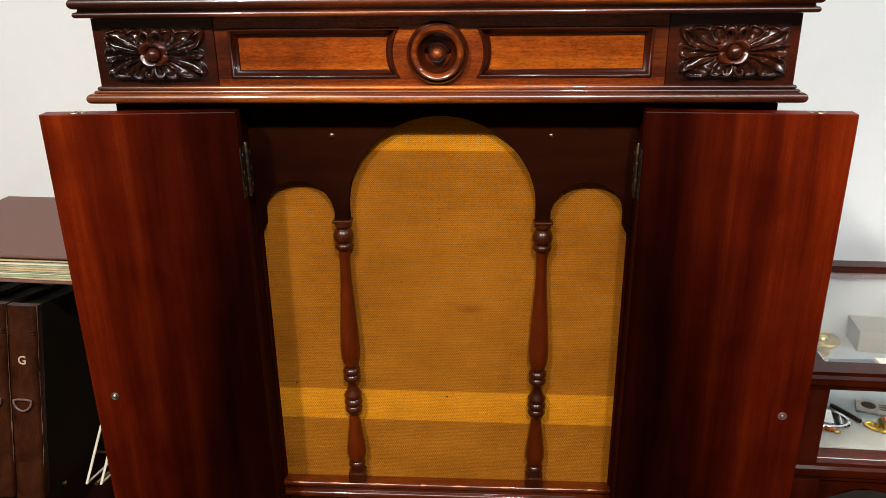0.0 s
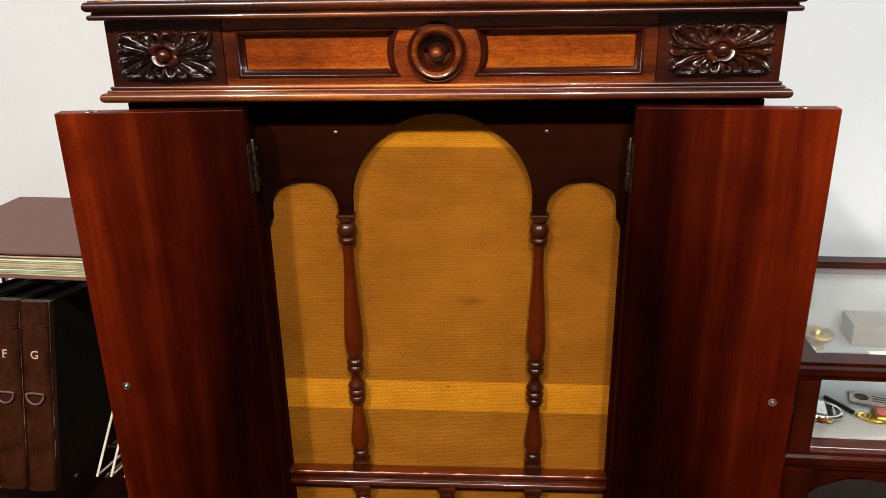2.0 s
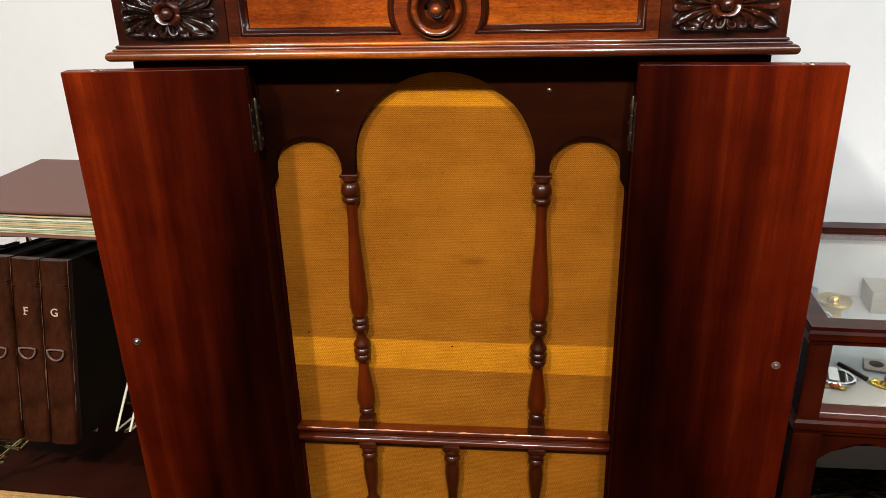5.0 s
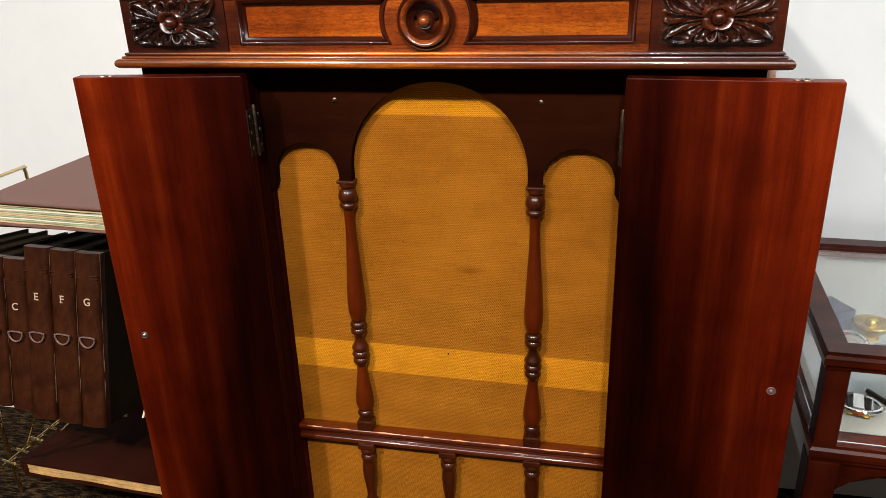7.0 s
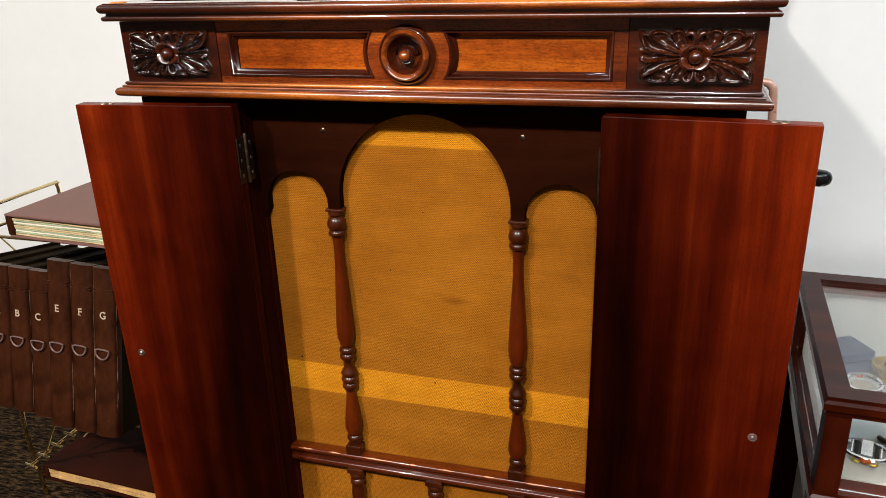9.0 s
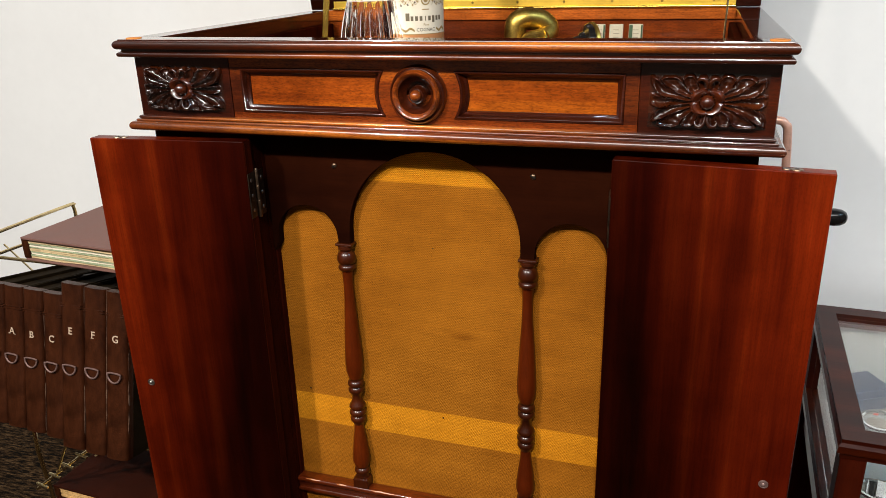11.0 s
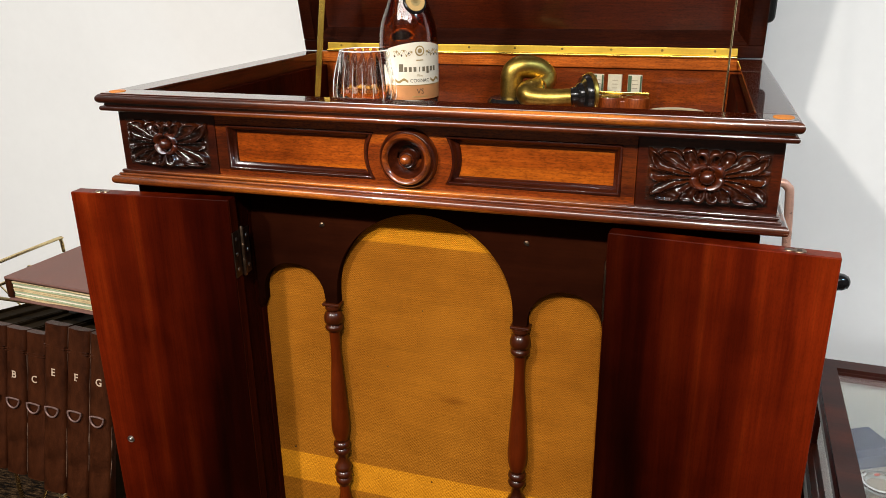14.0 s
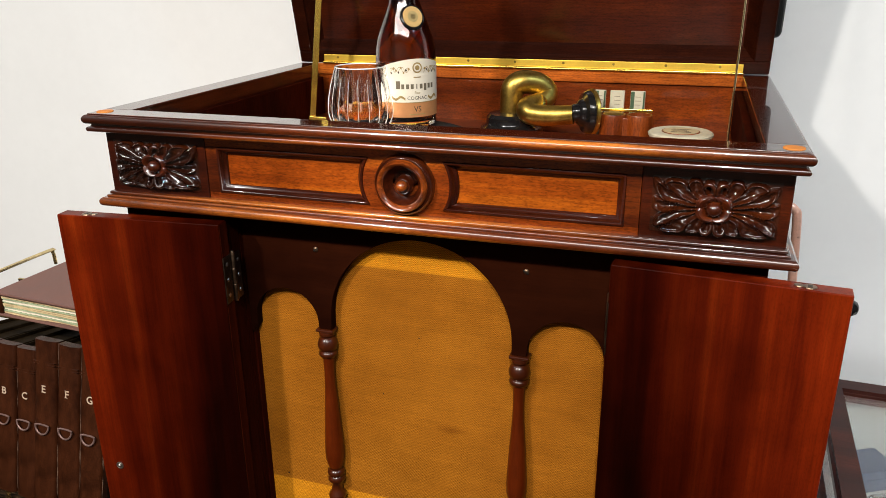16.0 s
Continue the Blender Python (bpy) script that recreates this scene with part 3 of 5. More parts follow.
for s in (-1, 1):
    ob = part("rosette", turned(carving(s), pose(s * 0.3205, 0, 0)), CARVED, CAB, "carved leaf rosette in dark glossy wood", smooth=70)
    part("seed", lathe([(0, 0.0135), (0.003, 0.0131), (0.0056, 0.0110), (0.0072, 0.0075), (0.0074, 0.0)], 24, pose(s * 0.3205, FY - 0.002, 1.0385, 90)), CALYX, ob, "rubbed round knob", smooth=True)
    part("calyx", turned(calyx(), pose(s * 0.3205, FY - 0.002, 1.0385, 90)), CALYX, ob, "rubbed red-brown cup round the knob", smooth=50)
    for up in (-1, 1):
        for side in (-1, 1):
            pts = [(s * 0.3205 + side * dx, FY - 0.0020 - dy, 1.0385 + up * dz) for dx, dy, dz in ((0.0012, 0.0085, 0.0150), (0.0018, 0.0095, 0.0205), (0.0050, 0.0095, 0.0245), (0.0092, 0.0085, 0.0240), (0.0110, 0.0070, 0.0205), (0.0088, 0.0065, 0.0190))]
            part("curled_leaf", tube(pts, [0.0012, 0.0019, 0.0022, 0.0020, 0.0015, 0.0007], 10, 4), CARVED, ob, smooth=True)
boss_profile = [(0.0345, 0), (0.0345, 0.0040), (0.0336, 0.0072), (0.0318, 0.0090), (0.0302, 0.0078), (0.0294, 0.0085), (0.0284, 0.0135), (0.0262, 0.0160), (0.0240, 0.0150),
                (0.0222, 0.0105), (0.0200, 0.0055), (0.0168, 0.0012), (0.0130, -0.0010), (0.0108, -0.0006), (0.0102, 0.0030), (0.0100, 0.0075), (0.0085, 0.0100), (0.0066, 0.0098), (0.0062, 0.0080), (0, 0.0080)]
boss = part("boss", lathe(boss_profile, 56, pose(0, FY, 1.0385, 90)), BOSS, CAB, "turned round boss with a hollow face", smooth=35)
part("worn_ring", lathe([(0.0291, 0.0100), (0.0285, 0.0138), (0.0263, 0.0165), (0.0238, 0.0155), (0.0218, 0.0112), (0.0250, 0.0100), (0.0291, 0.0100)], 56, pose(0, FY, 1.0385, 90)), BEAD, boss, "rubbed ring of the boss", smooth=60)
part("knob", lathe([(0.0060, 0.0080), (0.0066, 0.0110), (0.0060, 0.0150), (0.0040, 0.0180), (0.0018, 0.0190), (0, 0.0191)], 28, pose(0, FY, 1.0385, 90)), BEAD, boss, "rubbed knob", smooth=60)

# mouldings above and below the frieze
def bead(d, z, r, a0, a1, n=12):
    return [(d + r * math.cos(radians(a0 + (a1 - a0) * k / n)), z + r * math.sin(radians(a0 + (a1 - a0) * k / n))) for k in range(n + 1)]


top_prof = [(-0.02, 1.0790), (0.0030, 1.0790)] + bead(0.0052, 1.0825, 0.0032, -90, 90) + [(0.0040, 1.0864), (0.0036, 1.0880)] + bead(0.0052, 1.0943, 0.0058, -85, 90, 16) + [(-0.02, 1.1001)]
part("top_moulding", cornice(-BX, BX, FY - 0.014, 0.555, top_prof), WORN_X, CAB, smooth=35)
low_prof = [(-0.02, 1.0030), (0.0005, 1.0030)] + bead(0.0016, 1.0008, 0.0021, 90, -80) + bead(0.0050, 0.9970, 0.0017, 95, -60) + bead(0.0080, 0.9902, 0.0058, 80, -85, 16) + [(0.0070, 0.9838), (-0.03, 0.9838)]
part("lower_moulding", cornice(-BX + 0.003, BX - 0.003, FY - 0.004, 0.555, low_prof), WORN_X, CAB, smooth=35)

# sides of the upper box, rim and well
for s in (-1, 1):
    part("box_side", box(min(s * 0.362, s * BX), max(s * 0.362, s * BX), FY + 0.012, 0.545, 0.985, 1.0985), MAHOGANY_Y, CAB)
    part("rim", box(min(s * 0.360, s * 0.397), max(s * 0.360, s * 0.397), 0.019, 0.556, 1.0985, 1.1012, 0.0008), MAHOGANY_Y, CAB, "glossy top edge of the well")
part("rim", box(-0.397, 0.397, -0.0145, 0.019, 1.0985, 1.1012, 0.0008), RIM_X, CAB, "glossy top edge of the well")
part("well_front", box(-0.362, 0.362, FY + 0.012, 0.019, 0.985, 1.0985), WELL_X, CAB)
part("well_back", box(-0.362, 0.362, 0.531, 0.556, 0.985, 1.083), WELL_X, CAB)
part("hinge_rail", box(-0.362, 0.362, 0.527, 0.556, 1.083, 1.1015, 0.001), ORANGE_X, CAB, "honey-coloured strip under the hinge")
part("motor_board", box(-0.362, 0.362, 0.019, 0.531, 0.998, 1.012), WELL_X, CAB)
for s in (-1, 1):
    part("inner_ledge", box(min(s * 0.352, s * 0.362), max(s * 0.352, s * 0.362), 0.021, 0.527, 1.012, 1.078, 0.001), REVEAL, CAB)
    part("sticker", lathe([(0, 0.0008), (0.0095, 0.0008), (0.0100, 0)], 24, pose(s * 0.384, 0.002, 1.1012)), ORANGE, CAB, "round orange sticker on the rim")

# turntable with felt and a spindle
deck = part("turntable", lathe([(0, 1.042), (0.146, 1.042), (0.150, 1.039), (0.150, 1.030), (0.146, 1.027), (0.02, 1.027), (0.02, 1.012), (0, 1.012)], 64, pose(-0.13, 0.205, 0)), OLD_BRASS, CAB, "plated platter", smooth=40)
part("felt", lathe([(0, 1.0445), (0.144, 1.0445), (0.1455, 1.042), (0, 1.042)], 64, pose(-0.13, 0.205, 0)), RUBBER, deck, "dark felt mat", smooth=40)

# lid, held open by a stay
LID_TILT = 12.0
LID = part("lid", box(-0.398, 0.398, -0.004, 0.016, 0.022, 0.56, 0.003), DARK_X, CAB, "raised lid with a sunk inner panel")
LID.matrix_local = pose(0, 0.5635, 1.104, LID_TILT)
lid_frame = box(-0.398, 0.398, -0.030, -0.004, 0.004, 0.024, 0.002)
box(-0.398, 0.398, -0.030, -0.004, 0.54, 0.56, 0.002, bm=lid_frame)
for s in (-1, 1):
    box(min(s * 0.374, s * 0.398), max(s * 0.374, s * 0.398), -0.030, -0.004, 0.024, 0.54, 0.002, bm=lid_frame)
part("lid_frame", lid_frame, DARK_X, LID)
part("lid_bevel", turned(inlay([(-0.374, 0.024), (0.374, 0.024), (0.374, 0.54), (-0.374, 0.54)], [(0, -0.026), (0.004, -0.022), (0.014, -0.010), (0.018, -0.006), (0.018, -0.0035)]), pose(0, 0, 0)), DARK_X, LID)
part("lid_panel", box(-0.357, 0.357, -0.0065, -0.0045, 0.041, 0.523), wood("lid_lining", (0.022, 0.0042, 0.0018), (0.045, 0.0088, 0.0030), (0.080, 0.018, 0.0055), "x", rough=0.3, coat=0.5, coat_rough=0.15, spec=0.15), LID)
part("lid_crown", box(-0.412, 0.412, 0.016, 0.052, 0.045, 0.57, 0.010, 4), BLACK, LID, "black-stained crown of the lid")

hinge = part("piano_hinge", box(-0.349, 0.360, 0.5285, 0.5305, 1.1035, 1.117, 0.0005), BRUSHED, CAB, "long polished brass hinge")
part("hinge_pin", tube([(-0.349, 0.5265, 1.1035), (0.360, 0.5265, 1.1035)], 0.0028, 10), BRASS, hinge, smooth=True)
for i in range(9):
    part("screw", lathe([(0, 0.0008), (0.0018, 0.0007), (0.0022, 0)], 10, pose(-0.322 + i * 0.081, 0.5285, 1.1125, 90)), OLD_BRASS, hinge)
stay = part("lid_stay", box(-0.005, 0.005, -0.0015, 0.0015, 0.0, 0.42, 0.0005), BRASS, CAB, "flat brass lid stay")
stay.matrix_local = pose(-0.334, 0.44, 1.018, -2, 6.5, 20)
part("foot", box(-0.006, 0.024, -0.005, 0.005, -0.006, 0.004, 0.001), OLD_BRASS, stay)
part("lid_cord", tube([(0.340, 0.33, 1.012), (0.3425, 0.34, 1.2), (0.345, 0.37, 1.45)], 0.0015, 8, 4), GOLD_WIRE, CAB, "thin gilt lid support", smooth=True)

# lower carcass
for s in (-1, 1):
    part("side_panel", box(min(s * 0.358, s * 0.378), max(s * 0.358, s * 0.378), 0.03, 0.545, -0.045, 0.985, 0.002), MAHOGANY_Z, CAB)
    part("stile", box(min(s * 0.2335, s * 0.378), max(s * 0.2335, s * 0.378), 0.006, 0.030, -0.045, 0.985, 0.002), REVEAL, CAB)
    part("reveal", box(min(s * 0.2335, s * 0.246), max(s * 0.2335, s * 0.246), 0.030, 0.060, -0.045, 0.985), REVEAL, CAB)
    part("cloth_bead", box(min(s * 0.2300, s * 0.2334), max(s * 0.2300, s * 0.2334), 0.038, 0.049, 0.005, 0.835, 0.0015), REVEAL, CAB)
part("back_panel", box(-0.378, 0.378, 0.545, 0.556, -0.045, 0.985), DARK_X, CAB)
part("top_rail", box(-0.2335, 0.2335, 0.010, 0.030, 0.979, 0.9845), DARK_X, CAB)
part("bottom_board", box(-0.358, 0.358, 0.060, 0.545, -0.045, -0.025), DARK_X, CAB)
part("bottom_rail", box(-0.2335, 0.2335, 0.006, 0.060, -0.045, 0.005, 0.002), MAHOGANY_X, CAB)
part("plinth", cornice(-0.378, 0.378, 0.006, 0.555, [(-0.03, -0.045), (0.004, -0.045), (0.010, -0.053), (0.016, -0.065), (0.016, -0.075), (-0.03, -0.075)]), MAHOGANY_X, CAB, smooth=25)
for x in (-0.35, 0.35):
    for y in (0.04, 0.51):
        part("bun_foot", lathe([(0.022, 0.045), (0.034, 0.034), (0.038, 0.022), (0.032, 0.006), (0.024, 0.0), (0, 0.0)], 24, pose(x, y, GROUND)), CARVED, CAB, smooth=True)

# grille: cloth, arcaded board, spindles, rail
part("grille_cloth", box(-0.240, 0.240, 0.049, 0.052, -0.02, 0.985), CLOTH, CAB, "golden woven grille cloth with faded bands")
part("backing_board", box(-0.358, 0.358, 0.053, 0.060, -0.02, 0.985), BLACK, CAB)
ol = [(-0.2334, 0.9848), (-0.2334, 0.812), (-0.2295, 0.812), (-0.2232, 0.824)]
ol += arc(-0.1785, 0.8370, 0.0446, 180, 0, 24) + [(-0.1345, 0.8265), (-0.1160, 0.8265)]
ol += arc(0.0, 0.846, 0.1160, 180, 0, 48) + [(0.1160, 0.8265), (0.1345, 0.8265)]
ol += arc(0.1785, 0.8370, 0.0446, 180, 0, 24) + [(0.2232, 0.824), (0.2295, 0.812), (0.2334, 0.812), (0.2334, 0.9848)]
part("arcade_board", slab(ol, 0.035, 0.048, bevel=0.0015), BOARD, CAB, "dark board cut with three arches", smooth=30)
for s in (-1, 1):
    screw = part("screw", lathe([(0, 0.0016), (0.0025, 0.0013), (0.0034, 0.0005), (0.0036, 0)], 16, pose(s * 0.131, 0.035, 0.938, 90)), KNUCKLE, CAB, "slotted steel screw", smooth=True)
    part("slot", box(-0.0038, 0.0038, -0.0003, 0.0003, -0.0005, 0.0005), BLACK, screw).matrix_local = pose(s * 0.131, 0.0334, 0.938, 0, 35 * s)

long_sp = [(0.0080, 0.8268), (0.0098, 0.8262), (0.0100, 0.8228), (0.0080, 0.8205), (0.0078, 0.8190), (0.0104, 0.8166), (0.0122, 0.8112), (0.0124, 0.8066), (0.0110, 0.8022), (0.0088, 0.8002), (0.0108, 0.7986),
           (0.0118, 0.7957), (0.0106, 0.7926), (0.0080, 0.7908), (0.0070, 0.787), (0.0064, 0.768), (0.0070, 0.745), (0.0086, 0.705), (0.0104, 0.670), (0.0112, 0.650), (0.0108, 0.636), (0.0092, 0.624), (0.0080, 0.620),
           (0.0105, 0.618), (0.0115, 0.6145), (0.0105, 0.611), (0.0085, 0.6095), (0.0108, 0.607), (0.0112, 0.603), (0.0095, 0.600), (0.0072, 0.596), (0.0068, 0.590), (0.0080, 0.584), (0.0108, 0.580), (0.0118, 0.5765), (0.0100, 0.573),
           (0.0092, 0.5715), (0.0115, 0.569), (0.0120, 0.5655), (0.0100, 0.562), (0.0092, 0.5605), (0.0112, 0.558), (0.0112, 0.554), (0.0090, 0.5505), (0.0070, 0.546), (0.0070, 0.536), (0.0088, 0.515), (0.0108, 0.495), (0.0114, 0.483),
           (0.0100, 0.473), (0.0085, 0.4695), (0.0108, 0.467), (0.0112, 0.4635), (0.0092, 0.460), (0.0088, 0.457), (0.0088, 0.452)]
short_sp = [(0.0085, 0.402), (0.0110, 0.398), (0.0112, 0.394), (0.0090, 0.391), (0.0085, 0.389), (0.0112, 0.386), (0.0114, 0.382), (0.0095, 0.379), (0.0100, 0.372), (0.0108, 0.360), (0.0098, 0.342), (0.0074, 0.322), (0.0066, 0.306),
            (0.0092, 0.300), (0.0115, 0.296), (0.0095, 0.291), (0.0078, 0.286), (0.0090, 0.255), (0.0112, 0.215), (0.0100, 0.190), (0.0085, 0.184), (0.0112, 0.180), (0.0090, 0.174), (0.0078, 0.150), (0.0085, 0.10), (0.0110, 0.06), (0.0090, 0.035)]


def cut_in_half(b):
    for v in b.verts:
        v.co.y = min(v.co.y, 0.0085)
    return b


def spindle(x, profile, shafts):
    """A turned spindle; the plain swellings listed in shafts are redder, rubbed wood, the rest dark."""
    rest = [[]]
    profile = [(r * (1.16 if any(lo <= z <= hi for hi, lo in shafts) and r > 0.0078 else 1.05), z) for r, z in profile]
    for p in profile:
        inside = [sh for sh in shafts if sh[1] <= p[1] <= sh[0]]
        rest[-1].append(p) if not inside else (rest.append([]) if rest[-1] else None)
    sp = None
    for piece in rest:
        if len(piece) > 1:
            b = turned(cut_in_half(lathe(piece, 24)), pose(x, 0.0395, 0))
            if sp is None:
                sp = part("spindle", b, TURNED, CAB, "turned dark wood spindle", smooth=45)
            else:
                part("turned_ring", b, TURNED, sp, smooth=45)
    for hi, lo in shafts:
        idx = [k for k, p in enumerate(profile) if lo <= p[1] <= hi]
        piece = profile[max(0, idx[0] - 1):idx[-1] + 2]
        part("shaft", turned(cut_in_half(lathe(piece, 24)), pose(x, 0.0395, 0)), SHAFT, sp, "rubbed red-brown shaft", smooth=60)
    return sp


for x in (-0.1255, 0.1255):
    sp = spindle(x, long_sp, ((0.788, 0.635), (0.537, 0.480)))
    part("cap", box(x - 0.0122, x + 0.0122, 0.0315, 0.0485, 0.8268, 0.8308, 0.0012), TURNED, sp)
    part("block", box(x - 0.0120, x + 0.0120, 0.0285, 0.0485, 0.4365, 0.4525, 0.0018), TURNED, sp)
for x in (-0.1265, 0.0, 0.1265):
    # upper swelling left in dark wood: the rail's shade put into its colour
    sp = spindle(x, short_sp, ((0.256, 0.189),))
    part("block", box(x - 0.0130, x + 0.0130, 0.0285, 0.0485, 0.4005, 0.4105, 0.0018), TURNED, sp)
    part("foot_block", box(x - 0.0120, x + 0.0120, 0.0285, 0.0485, 0.005, 0.037, 0.0018), TURNED, sp)
for x, z, r in ((0.0035, 0.5705, 0.0014), (-0.004, 0.829, 0.0010), (-0.055, 0.742, 0.0009), (-0.205, 0.588, 0.0014)):
    part("speck", lathe([(0, 0.0006), (r, 0.0004), (r, 0)], 7, pose(x, 0.049, z, 90)), LEATHER, CAB, "small brown speck on the cloth")
rail_bm = box(-0.2334, 0.2334, 0.0285, 0.0488, 0.4285, 0.4365, 0.0034, 4)
box(-0.2334, 0.2334, 0.0335, 0.0488, 0.4185, 0.4290, 0.001, bm=rail_bm)
box(-0.2334, 0.2334, 0.0290, 0.0488, 0.4105, 0.4190, 0.0034, 4, bm=rail_bm)
for v in rail_bm.verts:
    v.co.y += 0.0012 * noise.noise(Vector((v.co.x * 12, v.co.z * 90, 0.2)))
rail = part("grille_rail", rail_bm, RAIL_WOOD, CAB, "moulded rail with a worn glossy edge", smooth=40)
for x, long in ((-0.205, 0.030), (-0.158, 0.018), (-0.088, 0.044), (-0.030, 0.012), (0.022, 0.026), (0.086, 0.016), (0.158, 0.036), (0.206, 0.014)):
    pts = [(x - long / 2 + long * k / 6, 0.0297 + 0.0005 * noise.noise(Vector((x * 70, k * 1.7, 0.2))), 0.4352 + 0.0007 * noise.noise(Vector((k * 2.3, x * 50, 1.2)))) for k in range(7)]
    part("rubbed_patch", tube(pts, [0.0005, 0.0013, 0.0016, 0.0014, 0.0012, 0.0009, 0.0004], 6), RUBBED, rail, "bare wood where the varnish has worn off")

# ---- doors, folded fully open ----
DOOR_Z0, DOOR_Z1, DOOR_W, DOOR_T = 0.0, 0.9775, 0.2195, 0.0195


def grille_door(s):
    yaw = 4.8 * s
    m = pose(s * 0.2285, -0.0195, 0, 0, 0, -yaw)
    x0, x1 = min(0, s * DOOR_W), max(0, s * DOOR_W)
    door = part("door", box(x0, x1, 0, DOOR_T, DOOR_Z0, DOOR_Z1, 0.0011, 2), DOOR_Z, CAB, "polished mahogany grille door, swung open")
    door.matrix_local = m
    part("edge_band", box(min(-s * 0.0007, s * 0.0004), max(-s * 0.0007, s * 0.0004), 0.0014, DOOR_T - 0.0014, DOOR_Z0 + 0.001, DOOR_Z1 - 0.0015), REVEAL, door, "dull hinge edge of the door")
    kx = s * 0.193
    stud = part("stud", lathe([(0.0054, 0), (0.0054, 0.0008), (0.0044, 0.0012), (0.0040, 0.0004), (0.0029, 0.0004), (0.0027, 0.0020), (0.0016, 0.0030), (0, 0.0033)], 20, pose(kx, 0, 0.613 if s < 0 else 0.605, 90)), RING if s > 0 else STEEL, door, "small metal stud", smooth=40)
    plate = part("catch_plate", lathe([(0, 0.0008), (0.0060, 0.0008), (0.0064, 0)], 20, pose(s * 0.183, 0.0090, DOOR_Z1), lathe([(0, 0.0007), (0.0042, 0.0007), (0.0046, 0)], 16, pose(s * 0.1735, 0.0098, DOOR_Z1))), KNUCKLE, door, "worn steel catch plate let into the top edge")
    part("catch_slot", box(s * 0.183 - 0.0022, s * 0.183 + 0.0022, 0.006, 0.012, DOOR_Z1 - 0.001, DOOR_Z1 + 0.0012, 0.0003), DARK_STEEL, plate)
    for z in (0.905, 0.09):
        leaf = part("hinge", box(min(s * 0.001, -s * 0.0015), max(s * 0.001, -s * 0.0015), 0.001, 0.017, z - 0.030, z + 0.030), DARK_STEEL, door, "browned steel butt hinge")
        part("knuckle", lathe([(0, -0.033), (0.002, -0.033), (0.0030, -0.030), (0.0030, -0.0105), (0.0026, -0.010), (0.0030, -0.0095), (0.0030, 0.0095), (0.0026, 0.010), (0.0030, 0.0105), (0.0030, 0.030), (0.002, 0.033), (0, 0.033)],
                                12, pose(-s * 0.0026, 0.0215, z)), KNUCKLE, leaf, "rubbed barrel of the hinge", smooth=30)
        part("leaf", turned(box(min(-s * 0.0055, -s * 0.0040), max(-s * 0.0055, -s * 0.0040), 0.020, 0.034, z - 0.030, z + 0.030), pose(0, 0, 0)), DARK_STEEL, leaf)
        for dz in (-0.02, 0.0, 0.02):
            part("screw", lathe([(0, 0.0006), (0.0024, 0.0004), (0.0027, 0)], 12, pose(-s * 0.0016, 0.008, z + dz, 0, -90 * s)), STEEL, leaf)
            part("screw", lathe([(0, 0.0006), (0.0024, 0.0004), (0.0027, 0)], 12, pose(-s * 0.0056, 0.028, z + dz, 0, -90 * s)), STEEL, leaf)
    return door


for s in (-1, 1):
    grille_door(s)

# winding crank on the side
crank = part("crank", tube([(0.375, 0.283, 0.968), (0.418, 0.283, 0.968), (0.430, 0.283, 0.962), (0.434, 0.283, 0.948), (0.440, 0.285, 0.86), (0.442, 0.286, 0.846), (0.450, 0.286, 0.836), (0.470, 0.287, 0.834), (0.49, 0.287, 0.834)], 0.0058, 12, 5), COPPER, CAB, "copper-coloured winding crank", smooth=True)
part("handle", lathe([(0, 0.0), (0.007, 0.0), (0.0105, 0.006), (0.0105, 0.020), (0.0120, 0.034), (0.0125, 0.044), (0.0115, 0.052), (0.0085, 0.058), (0.004, 0.0605), (0, 0.061)], 24, pose(0.464, 0.287, 0.834, 0, 90)), BAKELITE, crank, "black wooden grip", smooth=40)
part("escutcheon", lathe([(0.014, 0), (0.014, 0.002), (0.008, 0.004), (0, 0.004)], 24, pose(0.390, 0.283, 0.968, 0, 90)), BRASS, crank, smooth=40)

# tone arm with its sound box
arm_path = [(0.018, 0.44, 1.030), (0.018, 0.44, 1.060), (0.020, 0.441, 1.082), (0.034, 0.446, 1.091), (0.056, 0.458, 1.087), (0.070, 0.462, 1.074), (0.066, 0.448, 1.063), (0.050, 0.428, 1.058)]
arm = part("tone_arm", tube(arm_path, [0.0182, 0.0186, 0.0188, 0.0185, 0.0180, 0.0172, 0.0160, 0.0150], 20, 6), OLD_BRASS, CAB, "tarnished brass gooseneck tone arm", smooth=True)
part("arm_bend", tube([(0.060, 0.436, 1.060), (0.052, 0.424, 1.058), (0.049, 0.413, 1.054), (0.056, 0.408, 1.049), (0.075, 0.408, 1.047), (0.100, 0.409, 1.048), (0.120, 0.410, 1.050)], [0.0140, 0.0170, 0.0178, 0.0172, 0.0162, 0.0150, 0.0142], 20, 6), OLD_BRASS, arm, smooth=True)
part("collar", lathe([(0.0165, 0), (0.0175, 0.002), (0.0175, 0.007), (0.0165, 0.009)], 24, pose(0.062, 0.437, 1.056, 60, 0, -35)), BRASS, arm, smooth=40)
part("arm_base", lathe([(0.052, 1.012), (0.052, 1.016), (0.049, 1.022), (0.043, 1.025), (0.040, 1.029), (0.0395, 1.038), (0.035, 1.043), (0.022, 1.045), (0, 1.045)], 32, pose(0.018, 0.44, 0)), BAKELITE, arm, "black lacquered base flange", smooth=35)
for a in (20, 140, 260):
    part("screw", lathe([(0, 0.0025), (0.003, 0.002), (0.004, 0)], 12, pose(0.018 + 0.046 * math.cos(radians(a)), 0.44 + 0.046 * math.sin(radians(a)), 1.0225)), CHROME, arm)
